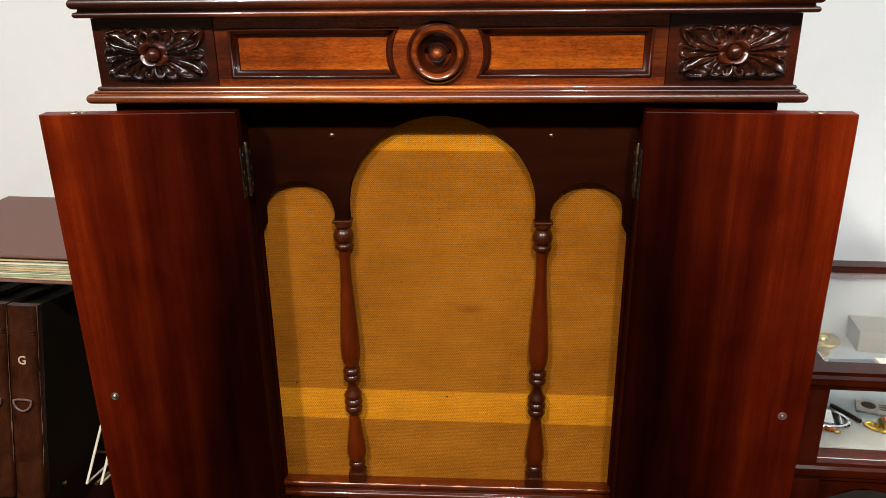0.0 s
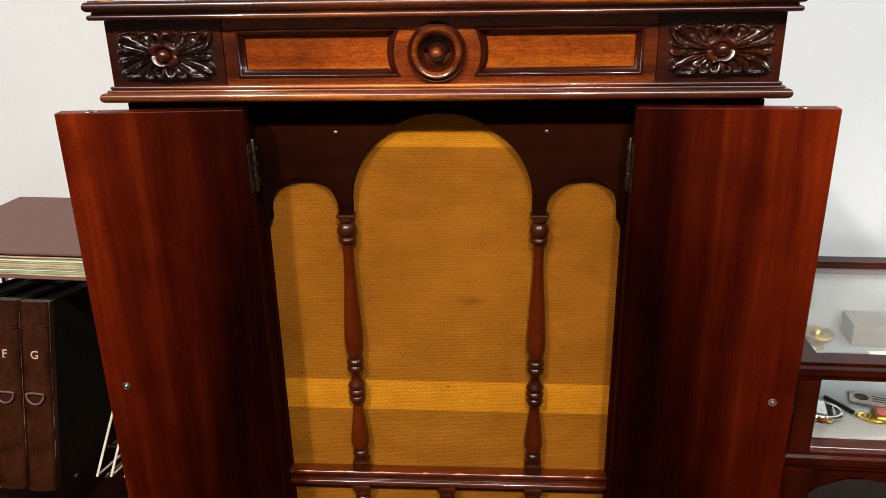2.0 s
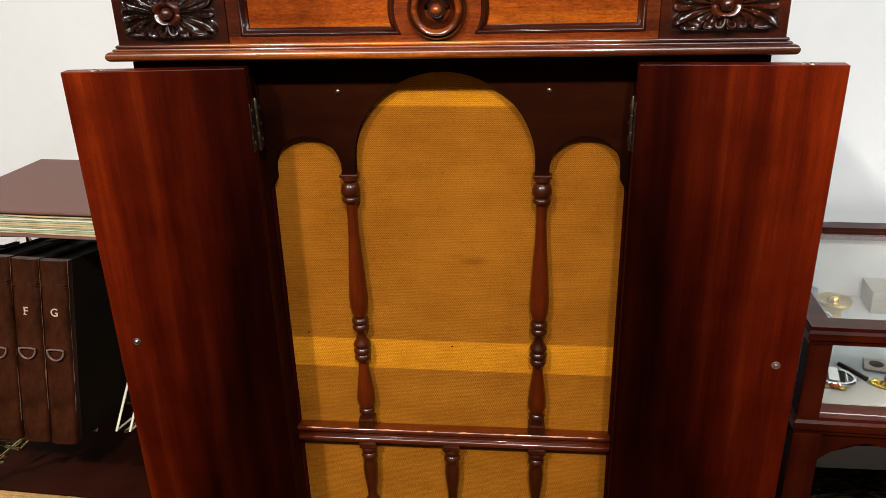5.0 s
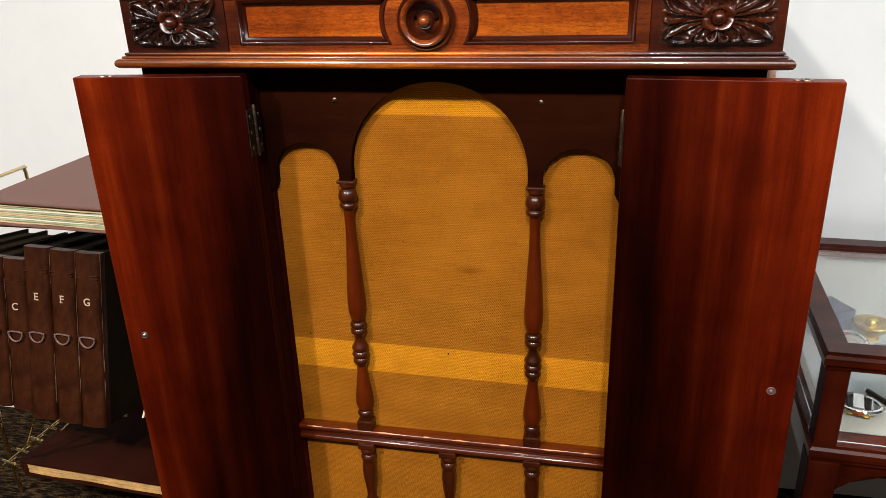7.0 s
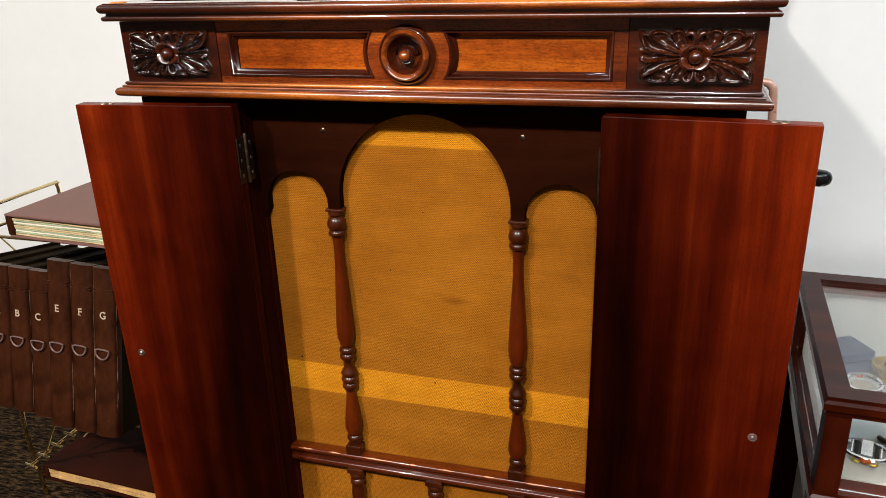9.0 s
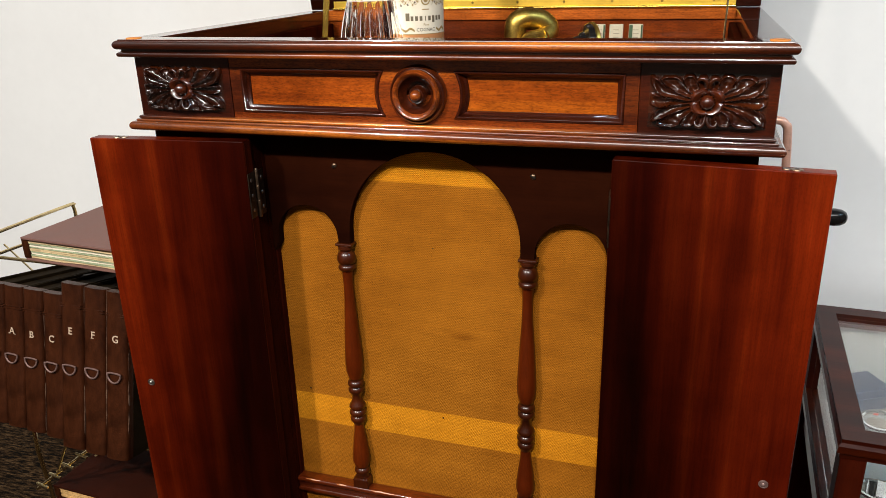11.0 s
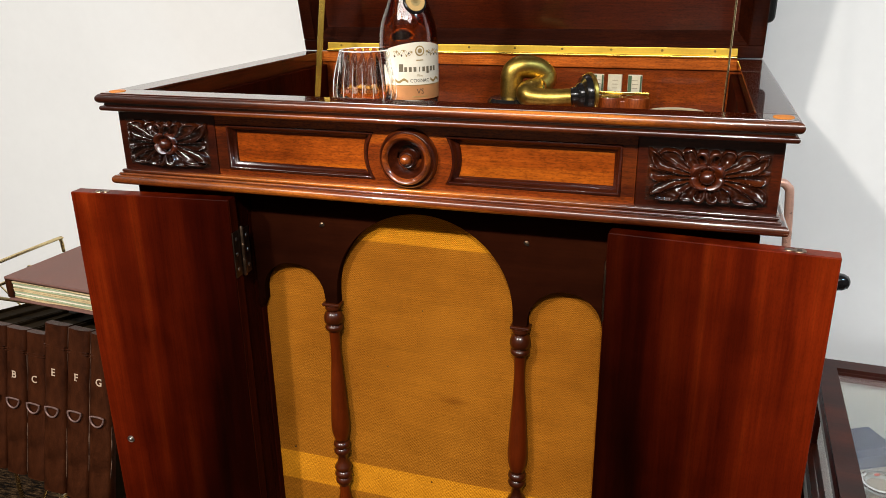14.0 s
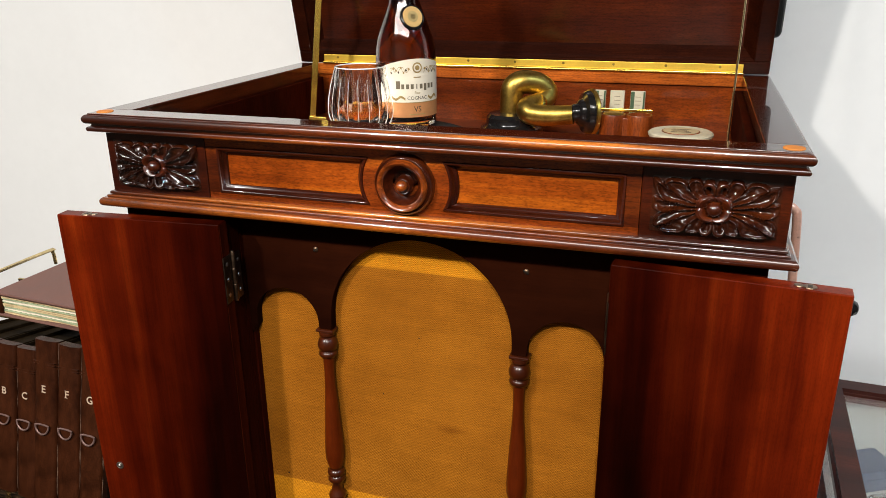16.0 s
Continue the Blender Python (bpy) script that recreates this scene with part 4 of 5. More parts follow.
sound = part("sound_box", lathe([(0, 0.0), (0.011, 0.0), (0.0135, 0.004), (0.0145, 0.010), (0.019, 0.013), (0.021, 0.018), (0.030, 0.021), (0.033, 0.026), (0.033, 0.030), (0, 0.030)], 40, pose(0.116, 0.410, 1.052, 0, 90, 0) @ pose(0, 0, 0, -28)), BAKELITE, arm, "black sound box with a brass rim", smooth=35)
part("brass_rim", lathe([(0.0335, 0.0295), (0.0352, 0.0305), (0.0352, 0.035), (0.0330, 0.037), (0.028, 0.0345), (0, 0.0345), (0, 0.0305), (0.0335, 0.0305)], 40, pose(0.116, 0.410, 1.052, 0, 90, 0) @ pose(0, 0, 0, -28)), OLD_BRASS, sound, smooth=35)

# needle cups and packets
cups = thing("needle_cups", "pair of turned wooden needle cups with a brass bar", "needle cup", pose(0.2, 0.42, 1.012))
for x in (-0.0195, 0.0195):
    part("cup", lathe([(0, 0), (0.0190, 0), (0.0198, 0.002), (0.0198, 0.038), (0.0188, 0.0405), (0.0165, 0.0405), (0.0160, 0.037), (0.0150, 0.030), (0, 0.027)], 32, pose(x, 0, 0)), CUP_WOOD, cups, smooth=35)
part("cup_lid", lathe([(0, 0.0430), (0.012, 0.0425), (0.0150, 0.0405), (0, 0.0405)], 28, pose(-0.0195, 0, 0)), OLD_BRASS, cups, "brass cover", smooth=40)
part("bar", box(-0.042, 0.037, 0.016, 0.022, 0.0405, 0.0455, 0.001), BRASS, cups, "brass bar along the cups")
part("bridge", box(-0.006, 0.006, -0.012, 0.012, 0, 0.036, 0.001), CUP_WOOD, cups)
for x, mat, w in ((0.155, GREEN_CARD, 0.017), (0.181, IVORY, 0.022), (0.212, GREEN_CARD, 0.022)):
    tin = thing("needle_packet", "small upright printed needle packet", "packet", pose(x, 0.462, 1.012, -6), group="needle packets")
    part("packet_body", box(-w / 2, w / 2, -0.003, 0.003, 0, 0.0685, 0.001), IVORY, tin)
    if mat is GREEN_CARD:
        part("print", box(-w / 2 + 0.0005, -w / 2 + 0.006, -0.0034, -0.0031, 0.03, 0.067), mat, tin)
        part("print", box(w / 2 - 0.003, w / 2 - 0.0005, -0.0034, -0.0031, 0.03, 0.067), mat, tin)
    for k in range(4):
        part("print_bar", box(-w * 0.20, w * (0.25 - 0.05 * (k % 2)), -0.0034, -0.0031, 0.041 + k * 0.006, 0.0418 + k * 0.006), CARD, tin)
tub = thing("round_tin", "round cream tin with a brown centre label", "tin", pose(0.281, 0.355, 1.012))
part("tin_body", lathe([(0, 0), (0.0405, 0), (0.0415, 0.002), (0.0415, 0.0245), (0, 0.0245)], 48), CREAM, tub, "pale tin wall", smooth=35)
part("tin_lid", lathe([(0, 0.031), (0.0275, 0.031), (0.030, 0.0318), (0.0415, 0.0312), (0.0440, 0.0292), (0.0440, 0.0262), (0.0425, 0.0246), (0, 0.0246)], 48), IVORY, tub, smooth=35)
lab = part("label", lathe([(0, 0.0319), (0.0255, 0.0319), (0.0258, 0.0311), (0, 0.0311)], 40), CUP_WOOD, tub, "brown round label")
part("label_field", lathe([(0, 0.0323), (0.0240, 0.0323), (0.0242, 0.0317), (0, 0.0317)], 40), TIN_FIELD, lab, "faded gold printed field")
for k in range(4):
    part("print_bar", box(-0.013 + 0.002 * (k % 2), 0.014 - 0.003 * (k % 3), -0.012 + 0.0065 * k, -0.0102 + 0.0065 * k, 0.0323, 0.0326), DARK_INK, lab)

# ---- cognac bottle and tumbler on the turntable ----
BZ = 1.0445
bottle = thing("cognac_bottle", "amber cognac bottle with a cream label and round seal", "bottle", pose(-0.1045, 0.300, BZ, 0, 0, 41) @ Matrix.Diagonal((0.94, 0.94, 0.975, 1)))
outer = [(0.0, 0.004), (0.030, 0.003), (0.040, 0.0), (0.0440, 0.002), (0.0458, 0.007), (0.0460, 0.02), (0.0460, 0.098), (0.0452, 0.112), (0.0425, 0.126), (0.0375, 0.140), (0.0310, 0.156), (0.0245, 0.172), (0.0195, 0.190), (0.0170, 0.210), (0.0160, 0.240), (0.0160, 0.262), (0.0185, 0.264),
         (0.0185, 0.276), (0.0160, 0.278)]
inner = [(0.0140, 0.278), (0.0140, 0.240), (0.0153, 0.208), (0.0180, 0.190), (0.0231, 0.172), (0.0296, 0.156), (0.0361, 0.140), (0.0411, 0.126), (0.0438, 0.112), (0.0446, 0.098), (0.0446, 0.014), (0.039, 0.011), (0, 0.018)]
part("bottle_glass", lathe(outer + inner, 56), BOTTLE_GLASS, bottle, smooth=60)
part("cognac", lathe([(0, 0.0184), (0.039, 0.0108), (0.0453, 0.0142), (0.0453, 0.098), (0.0445, 0.112), (0.0418, 0.126), (0.0368, 0.140), (0.0303, 0.156), (0.0238, 0.172), (0.0187, 0.190), (0.0160, 0.208), (0.0147, 0.240), (0, 0.240)], 48), COGNAC, bottle, "dark amber cognac", smooth=60)
part("stopper", lathe([(0, 0.2785), (0.0185, 0.2785), (0.0190, 0.281), (0.0190, 0.300), (0.0175, 0.303), (0, 0.303)], 32), BLACK, bottle, smooth=40)


def wrapped(r, a0, a1, lower, upper, n=36, thick=0.0003):
    """A label bent round the bottle; lower and upper give heights along it from -1 to 1."""
    b = bmesh.new()
    cols = []
    for i in range(n + 1):
        f = -1 + 2 * i / n
        a = radians(-90 + (a0 + a1) / 2 + (a1 - a0) / 2 * f)
        cols.append([b.verts.new((q * math.cos(a), q * math.sin(a), z)) for q in (r, r + thick) for z in (lower(f), upper(f))])
    for p, q in zip(cols, cols[1:]):
        b.faces.new((p[2], q[2], q[3], p[3]))
        b.faces.new((p[0], p[1], q[1], q[0]))
        b.faces.new((p[1], p[3], q[3], q[1]))
        b.faces.new((p[0], q[0], q[2], p[2]))
    for e in (cols[0], cols[-1]):
        b.faces.new((e[0], e[2], e[3], e[1]))
    return b


label_top = lambda f: 0.0920 + 0.009 * math.cos(f * math.pi / 2)
front = part("label", wrapped(0.0463, -62, 62, lambda f: 0.0395, label_top), CREAM, bottle, "cream label with an arched top")
part("gold_line", wrapped(0.0465, -61, 61, lambda f: 0.0388, lambda f: 0.0398), GOLD_INK, front)
part("band", wrapped(0.0463, -62, 62, lambda f: 0.0180, lambda f: 0.0388), TAN, bottle, "copper-coloured lower band")


def round_text(text, size, material, parent, z, r=0.0467, squash=1.0):
    """Letters set one by one on the curve of the bottle."""
    cu = bpy.data.curves.new("text", "FONT")
    cu.body, cu.size, cu.extrude, cu.align_x, cu.align_y = text, size, 0.0001, "CENTER", "CENTER"
    cu.resolution_u = 2
    tmp = bpy.data.objects.new("tmp_text", cu)
    scene.collection.objects.link(tmp)
    me = bpy.data.meshes.new_from_object(tmp.evaluated_get(bpy.context.evaluated_depsgraph_get()))
    bpy.data.objects.remove(tmp)
    bpy.data.curves.remove(cu)
    for v in me.vertices:
        a = radians(-90) + v.co.x * squash / r
        q = r + v.co.z
        v.co = (q * math.cos(a), q * math.sin(a), z + v.co.y)
    me.materials.clear()
    me.materials.append(material)
    ob = new("lettering", me)
    ob.parent = parent
    return ob


# the maker's mark, as plain bars
for k in range(9):
    a = -36.0 + k * 8.7
    low, tall, wide = (0.0588, 0.0112, 4.4) if k == 0 else (0.0560, 0.0098, 3.0) if k == 6 else (0.0588, 0.0068, 1.0 if k == 4 else 3.0)
    part("mark_bar", wrapped(0.0466, a - wide * 0.9, a + wide * 0.9, lambda f: low, lambda f: low + tall, 4), SOFT_INK, front)
round_text("COGNAC", 0.0072, DARK_INK, front, 0.0455)
round_text("Fine", 0.0055, GOLD_INK, front, 0.0530)
round_text("VS", 0.0115, DARK_INK, front, 0.0295)
for z, w in ((0.0745, 7), (0.0215, 16)):
    part("print_bar", wrapped(0.0466, -w, w, lambda f: z, lambda f: z + 0.0014, 10), GOLD_INK, front)
# vine scroll and crest along the top of the label
for s in (-1, 1):
    for ph in (0.0, 1.9):
        wave = lambda f, ph=ph: 0.0845 + 0.0034 * math.sin(f * 7.5 + ph) + 0.0020 * math.cos(f * 1.5)
        part("vine", wrapped(0.0466, s * 32 - 19, s * 32 + 19, lambda f: wave(f) - 0.0004, lambda f: wave(f) + 0.0004, 30), GOLD_INK, front)
    for k in range(8):
        a = s * (16 + k * 4.6)
        zz = 0.0845 + 0.0038 * math.sin(k * 2.4 + 0.6)
        part("vine_leaf", wrapped(0.0466, a - 1.7, a + 1.7, lambda f: zz - 0.0013 * (1 - f * f), lambda f: zz + 0.0019 * (1 - f * abs(f)) * (1 - f * f) ** 0.5, 6), DARK_INK if k % 3 == 1 else GOLD_INK, front)
for rr, mat in ((0.0075, GOLD_INK), (0.0055, CREAM), (0.0035, GOLD_INK)):
    part("crest", turned(lathe([(0, 0.0003), (rr, 0.0003), (rr, 0)], 20), pose(0, -0.0467 - 0.0003 * (0.008 - rr) / 0.002, 0.0885, 90)), mat, front)
for s in (-1, 1):
    part("ribbon", wrapped(0.0466, s * 36 - 13, s * 36 + 13, lambda f: 0.0440 + 0.002 * math.sin(f * 4), lambda f: 0.0475 + 0.002 * math.sin(f * 4), 14), GOLD_INK, front)
seal = part("seal", lathe([(0, 0.0035), (0.0150, 0.0035), (0.0178, 0.0025), (0.0185, 0.0)], 36, pose(0, -0.0300, 0.1560, 90 - 24)), RED_GLASS, bottle, "round gold seal in a dark ring", smooth=40)
seal.data.materials[0] = BAKELITE
part("seal_face", lathe([(0, 0.0042), (0.0146, 0.0042), (0.0152, 0.0034), (0, 0.0034)], 36, pose(0, -0.0300, 0.1560, 90 - 24)), SEAL_GOLD, seal, "gold disc", smooth=40)
part("seal_ring", lathe([(0.0070, 0.0047), (0.0078, 0.0047), (0.0078, 0.0041), (0.0070, 0.0041)], 30, pose(0, -0.0300, 0.1560, 90 - 24)), GOLD_INK, seal)
part("seal_mark", lathe([(0.0030, 0.0047), (0.0042, 0.0047), (0.0042, 0.0041), (0.0030, 0.0041)], 24, pose(0, -0.0300, 0.1560, 90 - 24)), GOLD_INK, seal)

tumbler = thing("tumbler", "cut crystal tumbler with a little cognac in it", "glass", pose(-0.1530, 0.247, BZ) @ Matrix.Diagonal((1.04, 1.04, 0.98, 1)))


def cut_glass():
    prof_out = [(0.0255, 0.0), (0.0315, 0.002), (0.0392, 0.010), (0.0440, 0.020), (0.0455, 0.030), (0.0443, 0.046), (0.0405, 0.065), (0.0368, 0.080), (0.0340, 0.0900)]
    prof_in = [(0.0325, 0.0900), (0.0340, 0.080), (0.0368, 0.065), (0.0395, 0.046), (0.0400, 0.030), (0.037, 0.022), (0.028, 0.015), (0, 0.012)]
    n = 240
    b = bmesh.new()
    rings = []
    for k, (r, z) in enumerate(prof_out + prof_in):
        if r == 0:
            rings.append([b.verts.new((0, 0, z))])
            continue
        cut = (0.0042 if z < 0.05 else 0.0030 if z < 0.070 else 0.0018 if z < 0.085 else 0.0) if k < len(prof_out) - 1 else 0.0
        ring = []
        for i in range(n):
            a = 2 * math.pi * i / n
            q = r - cut * (0.5 - 0.5 * math.cos(20 * a)) * 0.75
            ring.append(b.verts.new((q * math.cos(a), q * math.sin(a), z)))
        rings.append(ring)
    b.faces.new(rings[0])
    for a, c in zip(rings, rings[1:]):
        for i in range(n):
            j = (i + 1) % n
            b.faces.new((a[i], a[j], c[0])) if len(c) == 1 else b.faces.new((a[i], a[j], c[j], c[i]))
    return b


part("glass_wall", cut_glass(), CRYSTAL, tumbler, smooth=50).visible_shadow = False
# thin pale ribs modelled in place of the lamp glints on the flutes
edges = None
outer_wall = [(0.0330, 0.0030), (0.0394, 0.0100), (0.0443, 0.0200), (0.0458, 0.0300), (0.0446, 0.0460), (0.0408, 0.0650), (0.0378, 0.0760)]
for k in range(20):
    a = 2 * math.pi * k / 20
    edges = tube([(r * math.cos(a), r * math.sin(a), z) for r, z in outer_wall], [0.0008, 0.0008, 0.0005, 0.0003, 0.00025, 0.0002, 0.0001], 6, 2, bm=edges)
part("glint_ribs", edges, GLINT_GLASS, tumbler, "pale ribs standing in for glints along the cut flutes", smooth=True).visible_shadow = False
# pale ring in place of the highlight round the lip
part("rim_glint", tube([(0.0333 * math.cos(2 * math.pi * k / 48), 0.0333 * math.sin(2 * math.pi * k / 48), 0.0902) for k in range(48)], 0.0008, 8, closed=True), GLINT_GLASS, tumbler, "pale ring standing in for the glint on the lip", smooth=True).visible_shadow = False
part("cognac", lathe([(0, 0.0124), (0.0278, 0.0153), (0.0366, 0.0223), (0.0394, 0.0290), (0.0396, 0.0325), (0, 0.0325)], 40), PALE_COGNAC, tumbler, "amber cognac", smooth=40)

# ---- album rack with record albums ----
rack = thing("album_rack", "gilt wire album rack standing on the carpet", "rack", pose(0, 0, 0))
WIRE = 0.0042


def wire(points, r=WIRE, steps=0, name="wire"):
    return part(name, tube(points, r, 8, steps), GOLD_WIRE, rack, smooth=True)


RX0, RX1, RYF, RYB = -1.02, -0.60, 0.285, 0.585
for x, lean in ((RX0, 1), (RX1, -1)):
    wire([(x - 0.134 * lean, 0.378, GROUND + 0.004), (x - 0.046 * lean, 0.292, 0.150), (x - 0.005 * lean, 0.262, 0.262)], 0.0050, name="leg")
    wire([(x - 0.05 * lean, RYB + 0.03, GROUND + 0.004), (x + 0.015 * lean, RYB, 0.30), (x + 0.045 * lean, RYB - 0.02, 0.655)], 0.005, name="leg")
    wire([(x, 0.24, 0.655), (x, 0.243, 0.682), (x, 0.262, 0.689), (x, 0.478, 0.687), (x, 0.494, 0.681), (x, 0.497, 0.652)], 0.0038, 4, "rail")
    wire([(x, RYF + 0.03, 0.045), (x, RYB, 0.045)], 0.0035)
    wire([(x + 0.04 * lean, 0.235, 0.258), (x + 0.02 * lean, RYB - 0.05, 0.205)], 0.0035)
    wire([(x + 0.02 * lean, 0.24, 0.655), (x + 0.05 * lean, RYB - 0.02, 0.650)], 0.0035)
    wire([(x - 0.03 * lean, RYF + 0.055, 0.035), (x + 0.16 * lean, RYB - 0.1, 0.205)], 0.003)
for y, z in ((0.24, 0.655), (0.40, 0.652), (RYB - 0.02, 0.650), (0.24, 0.2555), (0.36, 0.236), (RYB - 0.05, 0.205), (RYF + 0.03, 0.045), (RYB, 0.045)):
    wire([(RX0 - 0.005, y, z), (RX1 + 0.005 if z != 0.2555 else -0.70, y, z)], 0.0035)
wire([(RX0 + 0.02, 0.55, 0.63), (RX0 + 0.10, 0.52, 0.45), (RX0 + 0.2, 0.50, 0.30)], 0.003)
for k in range(3):
    x = -0.644 + 0.026 * k
    part("divider", tube([(x - 0.01, 0.36, 0.236), (x, 0.215, 0.275), (x + 0.020, 0.30, 0.40), (x + 0.024, 0.325, 0.45)], 0.0024, 8), PALE_WIRE, rack, "pale wire divider", smooth=True)
# stretcher crossing in front, tied with short bars, and a brace up to the shelf
wire([(-1.045, 0.250, 0.078), (-0.876, 0.250, 0.2117), (-0.80, 0.250, 0.268)], 0.0036)
wire([(-0.978, 0.250, 0.1294), (-0.9344, 0.250, 0.2106), (-0.905, 0.250, 0.266)], 0.0030)
for k in range(4):
    p = Vector((-1.022 + 0.044 * k, 0.2465, 0.0955 + 0.035 * k))
    wire([p + Vector((-0.016, 0, 0.002)), p + Vector((0.016, -0.003, -0.002))], 0.0030, name="tie")
wire([(-1.26, 0.50, 0.565), (-1.03, 0.50, 0.362)], 0.0022)
part("back_bar", tube([(-1.15, 0.43, 0.5010), (-0.66, 0.43, 0.5990)], 0.0055, 8), BLACK, rack, "black bar behind the albums", smooth=True)


def album(letter, x, width, height, base_y, base_z, depth=0.30, letter_z=0.2490, ring_z=0.183, yaw=0.0, roll=0.0):
    """A record album stood on edge, its leather spine to the front with a letter and a pull ring."""
    ob = thing("record_album", "worn brown leather record album with a lettered spine", "album", pose(x, base_y, base_z, -11.5, roll, yaw), group="albums in the rack")
    w = width / 2
    n = 10
    pts = [(-w, 0.010)] + [(-w * math.cos(math.pi * i / n) * 0.98, 0.010 - 0.010 * math.sin(math.pi * i / n) ** 0.6) for i in range(1, n)] + [(w, 0.010)]
    b = bmesh.new()
    low = [b.verts.new((px, py, 0)) for px, py in pts] + [b.verts.new((w, 0.022, 0)), b.verts.new((-w, 0.022, 0))]
    high = [b.verts.new((v.co.x, v.co.y, height)) for v in low]
    b.faces.new(low)
    b.faces.new(high)
    for i in range(len(low)):
        j = (i + 1) % len(low)
        b.faces.new((low[i], low[j], high[j], high[i]))
    bmesh.ops.subdivide_edges(b, edges=[e for e in b.edges if abs(e.verts[0].co.z - e.verts[1].co.z) > 0.1], cuts=14)
    for v in b.verts:
        v.co.y += 0.0022 * noise.noise(Vector((v.co.x * 30 + x * 50, v.co.z * 9, 0.3)))
        v.co.x += 0.0012 * noise.noise(Vector((v.co.z * 14, x * 40, 2.0)))
    spine = part("spine", b, LEATHER, ob, "cracked leather spine", smooth=50)
    for s in (-1, 1):
        part("cover", box(min(s * (w - 0.003), s * w), max(s * (w - 0.003), s * w), 0.022, depth, 0, height, 0.0008), COVER_DARK, ob, "dark cloth board")
        part("worn_edge", tube([(s * (w - 0.0006), 0.009 + 0.0015 * noise.noise(Vector((z * 31, x * 9, s))), z * height) for z in [k / 16 for k in range(17)]], [0.0002 + 0.0022 * abs(noise.noise(Vector((k * 1.9, x * 37, s)))) for k in range(17)], 6), LEATHER_WORN, spine, "scuffed joint")
    part("page_block", box(-w + 0.0035, w - 0.0035, 0.024, depth - 0.012, 0.006, height - 0.007), COVER_DARK, ob)
    for z in (height - 0.048, height - 0.043):
        part("raised_band", box(-w * 0.93, w * 0.93, -0.0004, 0.012, z, z + 0.0012, 0.0004), LEATHER, spine)
    lz = letter_z
    if letter:
        glyph = lettering(letter, 0.0205, GILT_LETTER, spine, pose(0.001, -0.0014, lz, 90, 0, 0), 0.0003)
        xs, ys = [v.co.x for v in glyph.data.vertices], [v.co.y for v in glyph.data.vertices]
        left, right, foot, head = min(xs), max(xs), min(ys), max(ys)
        # small serifs at the ends of the stems
        serifs = [(left + 0.001, y) for y in (foot, head - 0.0012)] if letter in "BEF" else [(left, foot), (right, foot)] if letter == "A" else [(right - 0.001, head - 0.004)]
        for px, py in serifs:
            long = (0.0020, 0.0042 if letter == "F" and py == foot else 0.0020) if letter != "C" and letter != "G" else (0.0006, 0.0006)
            tall = 0.0012 if letter not in "CG" else 0.0036
            part("serif", turned(box(px - long[0], px + long[1], py, py + tall, -0.0003, 0.0003), pose(0.001, -0.0014, lz, 90, 0, 0)), GILT_LETTER, spine)
    rz = ring_z
    ring = [(0.0155 * math.cos(radians(180 + 180 * k / 14)), -0.0040, rz + 0.0215 * math.sin(radians(180 + 180 * k / 14)) * 0.85) for k in range(15)]
    part("pull_ring", tube(ring + [(0.008, -0.004, rz + 0.0015), (-0.008, -0.004, rz + 0.0015)], 0.0018, 8, closed=True), RING, spine, "half-round pull ring", smooth=True)
    return ob


LEAN_R = 2.6
album("G", -0.7265, 0.050, 0.342, 0.172, 0.272, ring_z=0.180, roll=LEAN_R)
album("F", -0.7825, 0.0505, 0.343, 0.176, 0.272, ring_z=0.180, roll=LEAN_R)
album("E", -0.8405, 0.0525, 0.345, 0.180, 0.272, letter_z=0.2490, ring_z=0.1775, roll=LEAN_R)
for name, x, wide in (("C", -0.900, 0.048), ("B", -0.956, 0.049), ("A", -1.012, 0.050), ("", -1.066, 0.050)):
    album(name, x, wide, 0.308, 0.196 - 0.09 * (x + 0.895), 0.277, 0.26, 0.213, 0.162, roll=LEAN_R * 0.9)


def flat_album(name, label, m, wx, wy, h, cover, leaves):
    """An album lying flat: two boards, a stack of leaves, a spine at its left end."""
    ob = thing(name, label, "album", m)
    part("cover", box(0, wx, 0, wy, h - 0.0045, h, 0.001), cover, ob, "cloth-covered top board")
    part("cover", box(0.003, wx, 0, wy, 0, 0.0035, 0.001), cover, ob)
    part("spine", box(-0.004, 0.012, 0.002, wy - 0.002, 0.002, h - 0.002, 0.004, 3), LEATHER, ob)
    n = 11
    for k in range(n):
        z = 0.0042 + (h - 0.0095) * k / n
        jig = 0.004 * noise.noise(Vector((k * 3.3, wx, 0.7)))
        b = box(0.012, wx - 0.004 + jig, 0.006 + abs(jig), wy - 0.006, z, z + (h - 0.0095) / n * 0.72)
        bmesh.ops.subdivide_edges(b, edges=[e for e in b.edges if abs(e.verts[0].co.x - e.verts[1].co.x) > 0.1], cuts=12)
        for v in b.verts:
            v.co.z += 0.0016 * noise.noise(Vector((v.co.x * 16, k * 0.9, wx))) * (1 - v.co.x / wx)
            v.co.y += 0.0030 * noise.noise(Vector((v.co.x * 9, k * 2.7, 4.0))) * (v.co.y < wy / 2)
        part("leaf", b, leaves[k % len(leaves)], ob)
    return ob


flat_album("lying_album", "dusty maroon record album lying on the top tier", pose(-0.905, 0.232, 0.6595, 0, 0, -4), 0.36, 0.30, 0.047, COVER, [PAGES, PAGES_GREEN, CREAM, PAGES_GREEN, PAGES])
flat_album("lying_album", "dark brown album lying on the lowest tier", pose(-1.012, 0.262, 0.0495, 0, 0, -3), 0.44, 0.33, 0.036, COVER_BROWN, [BROWN_PAGES])

# ---- glass-topped display case ----
CM = pose(0.5405, 0.1740, 0, 0, 0, -2.5)
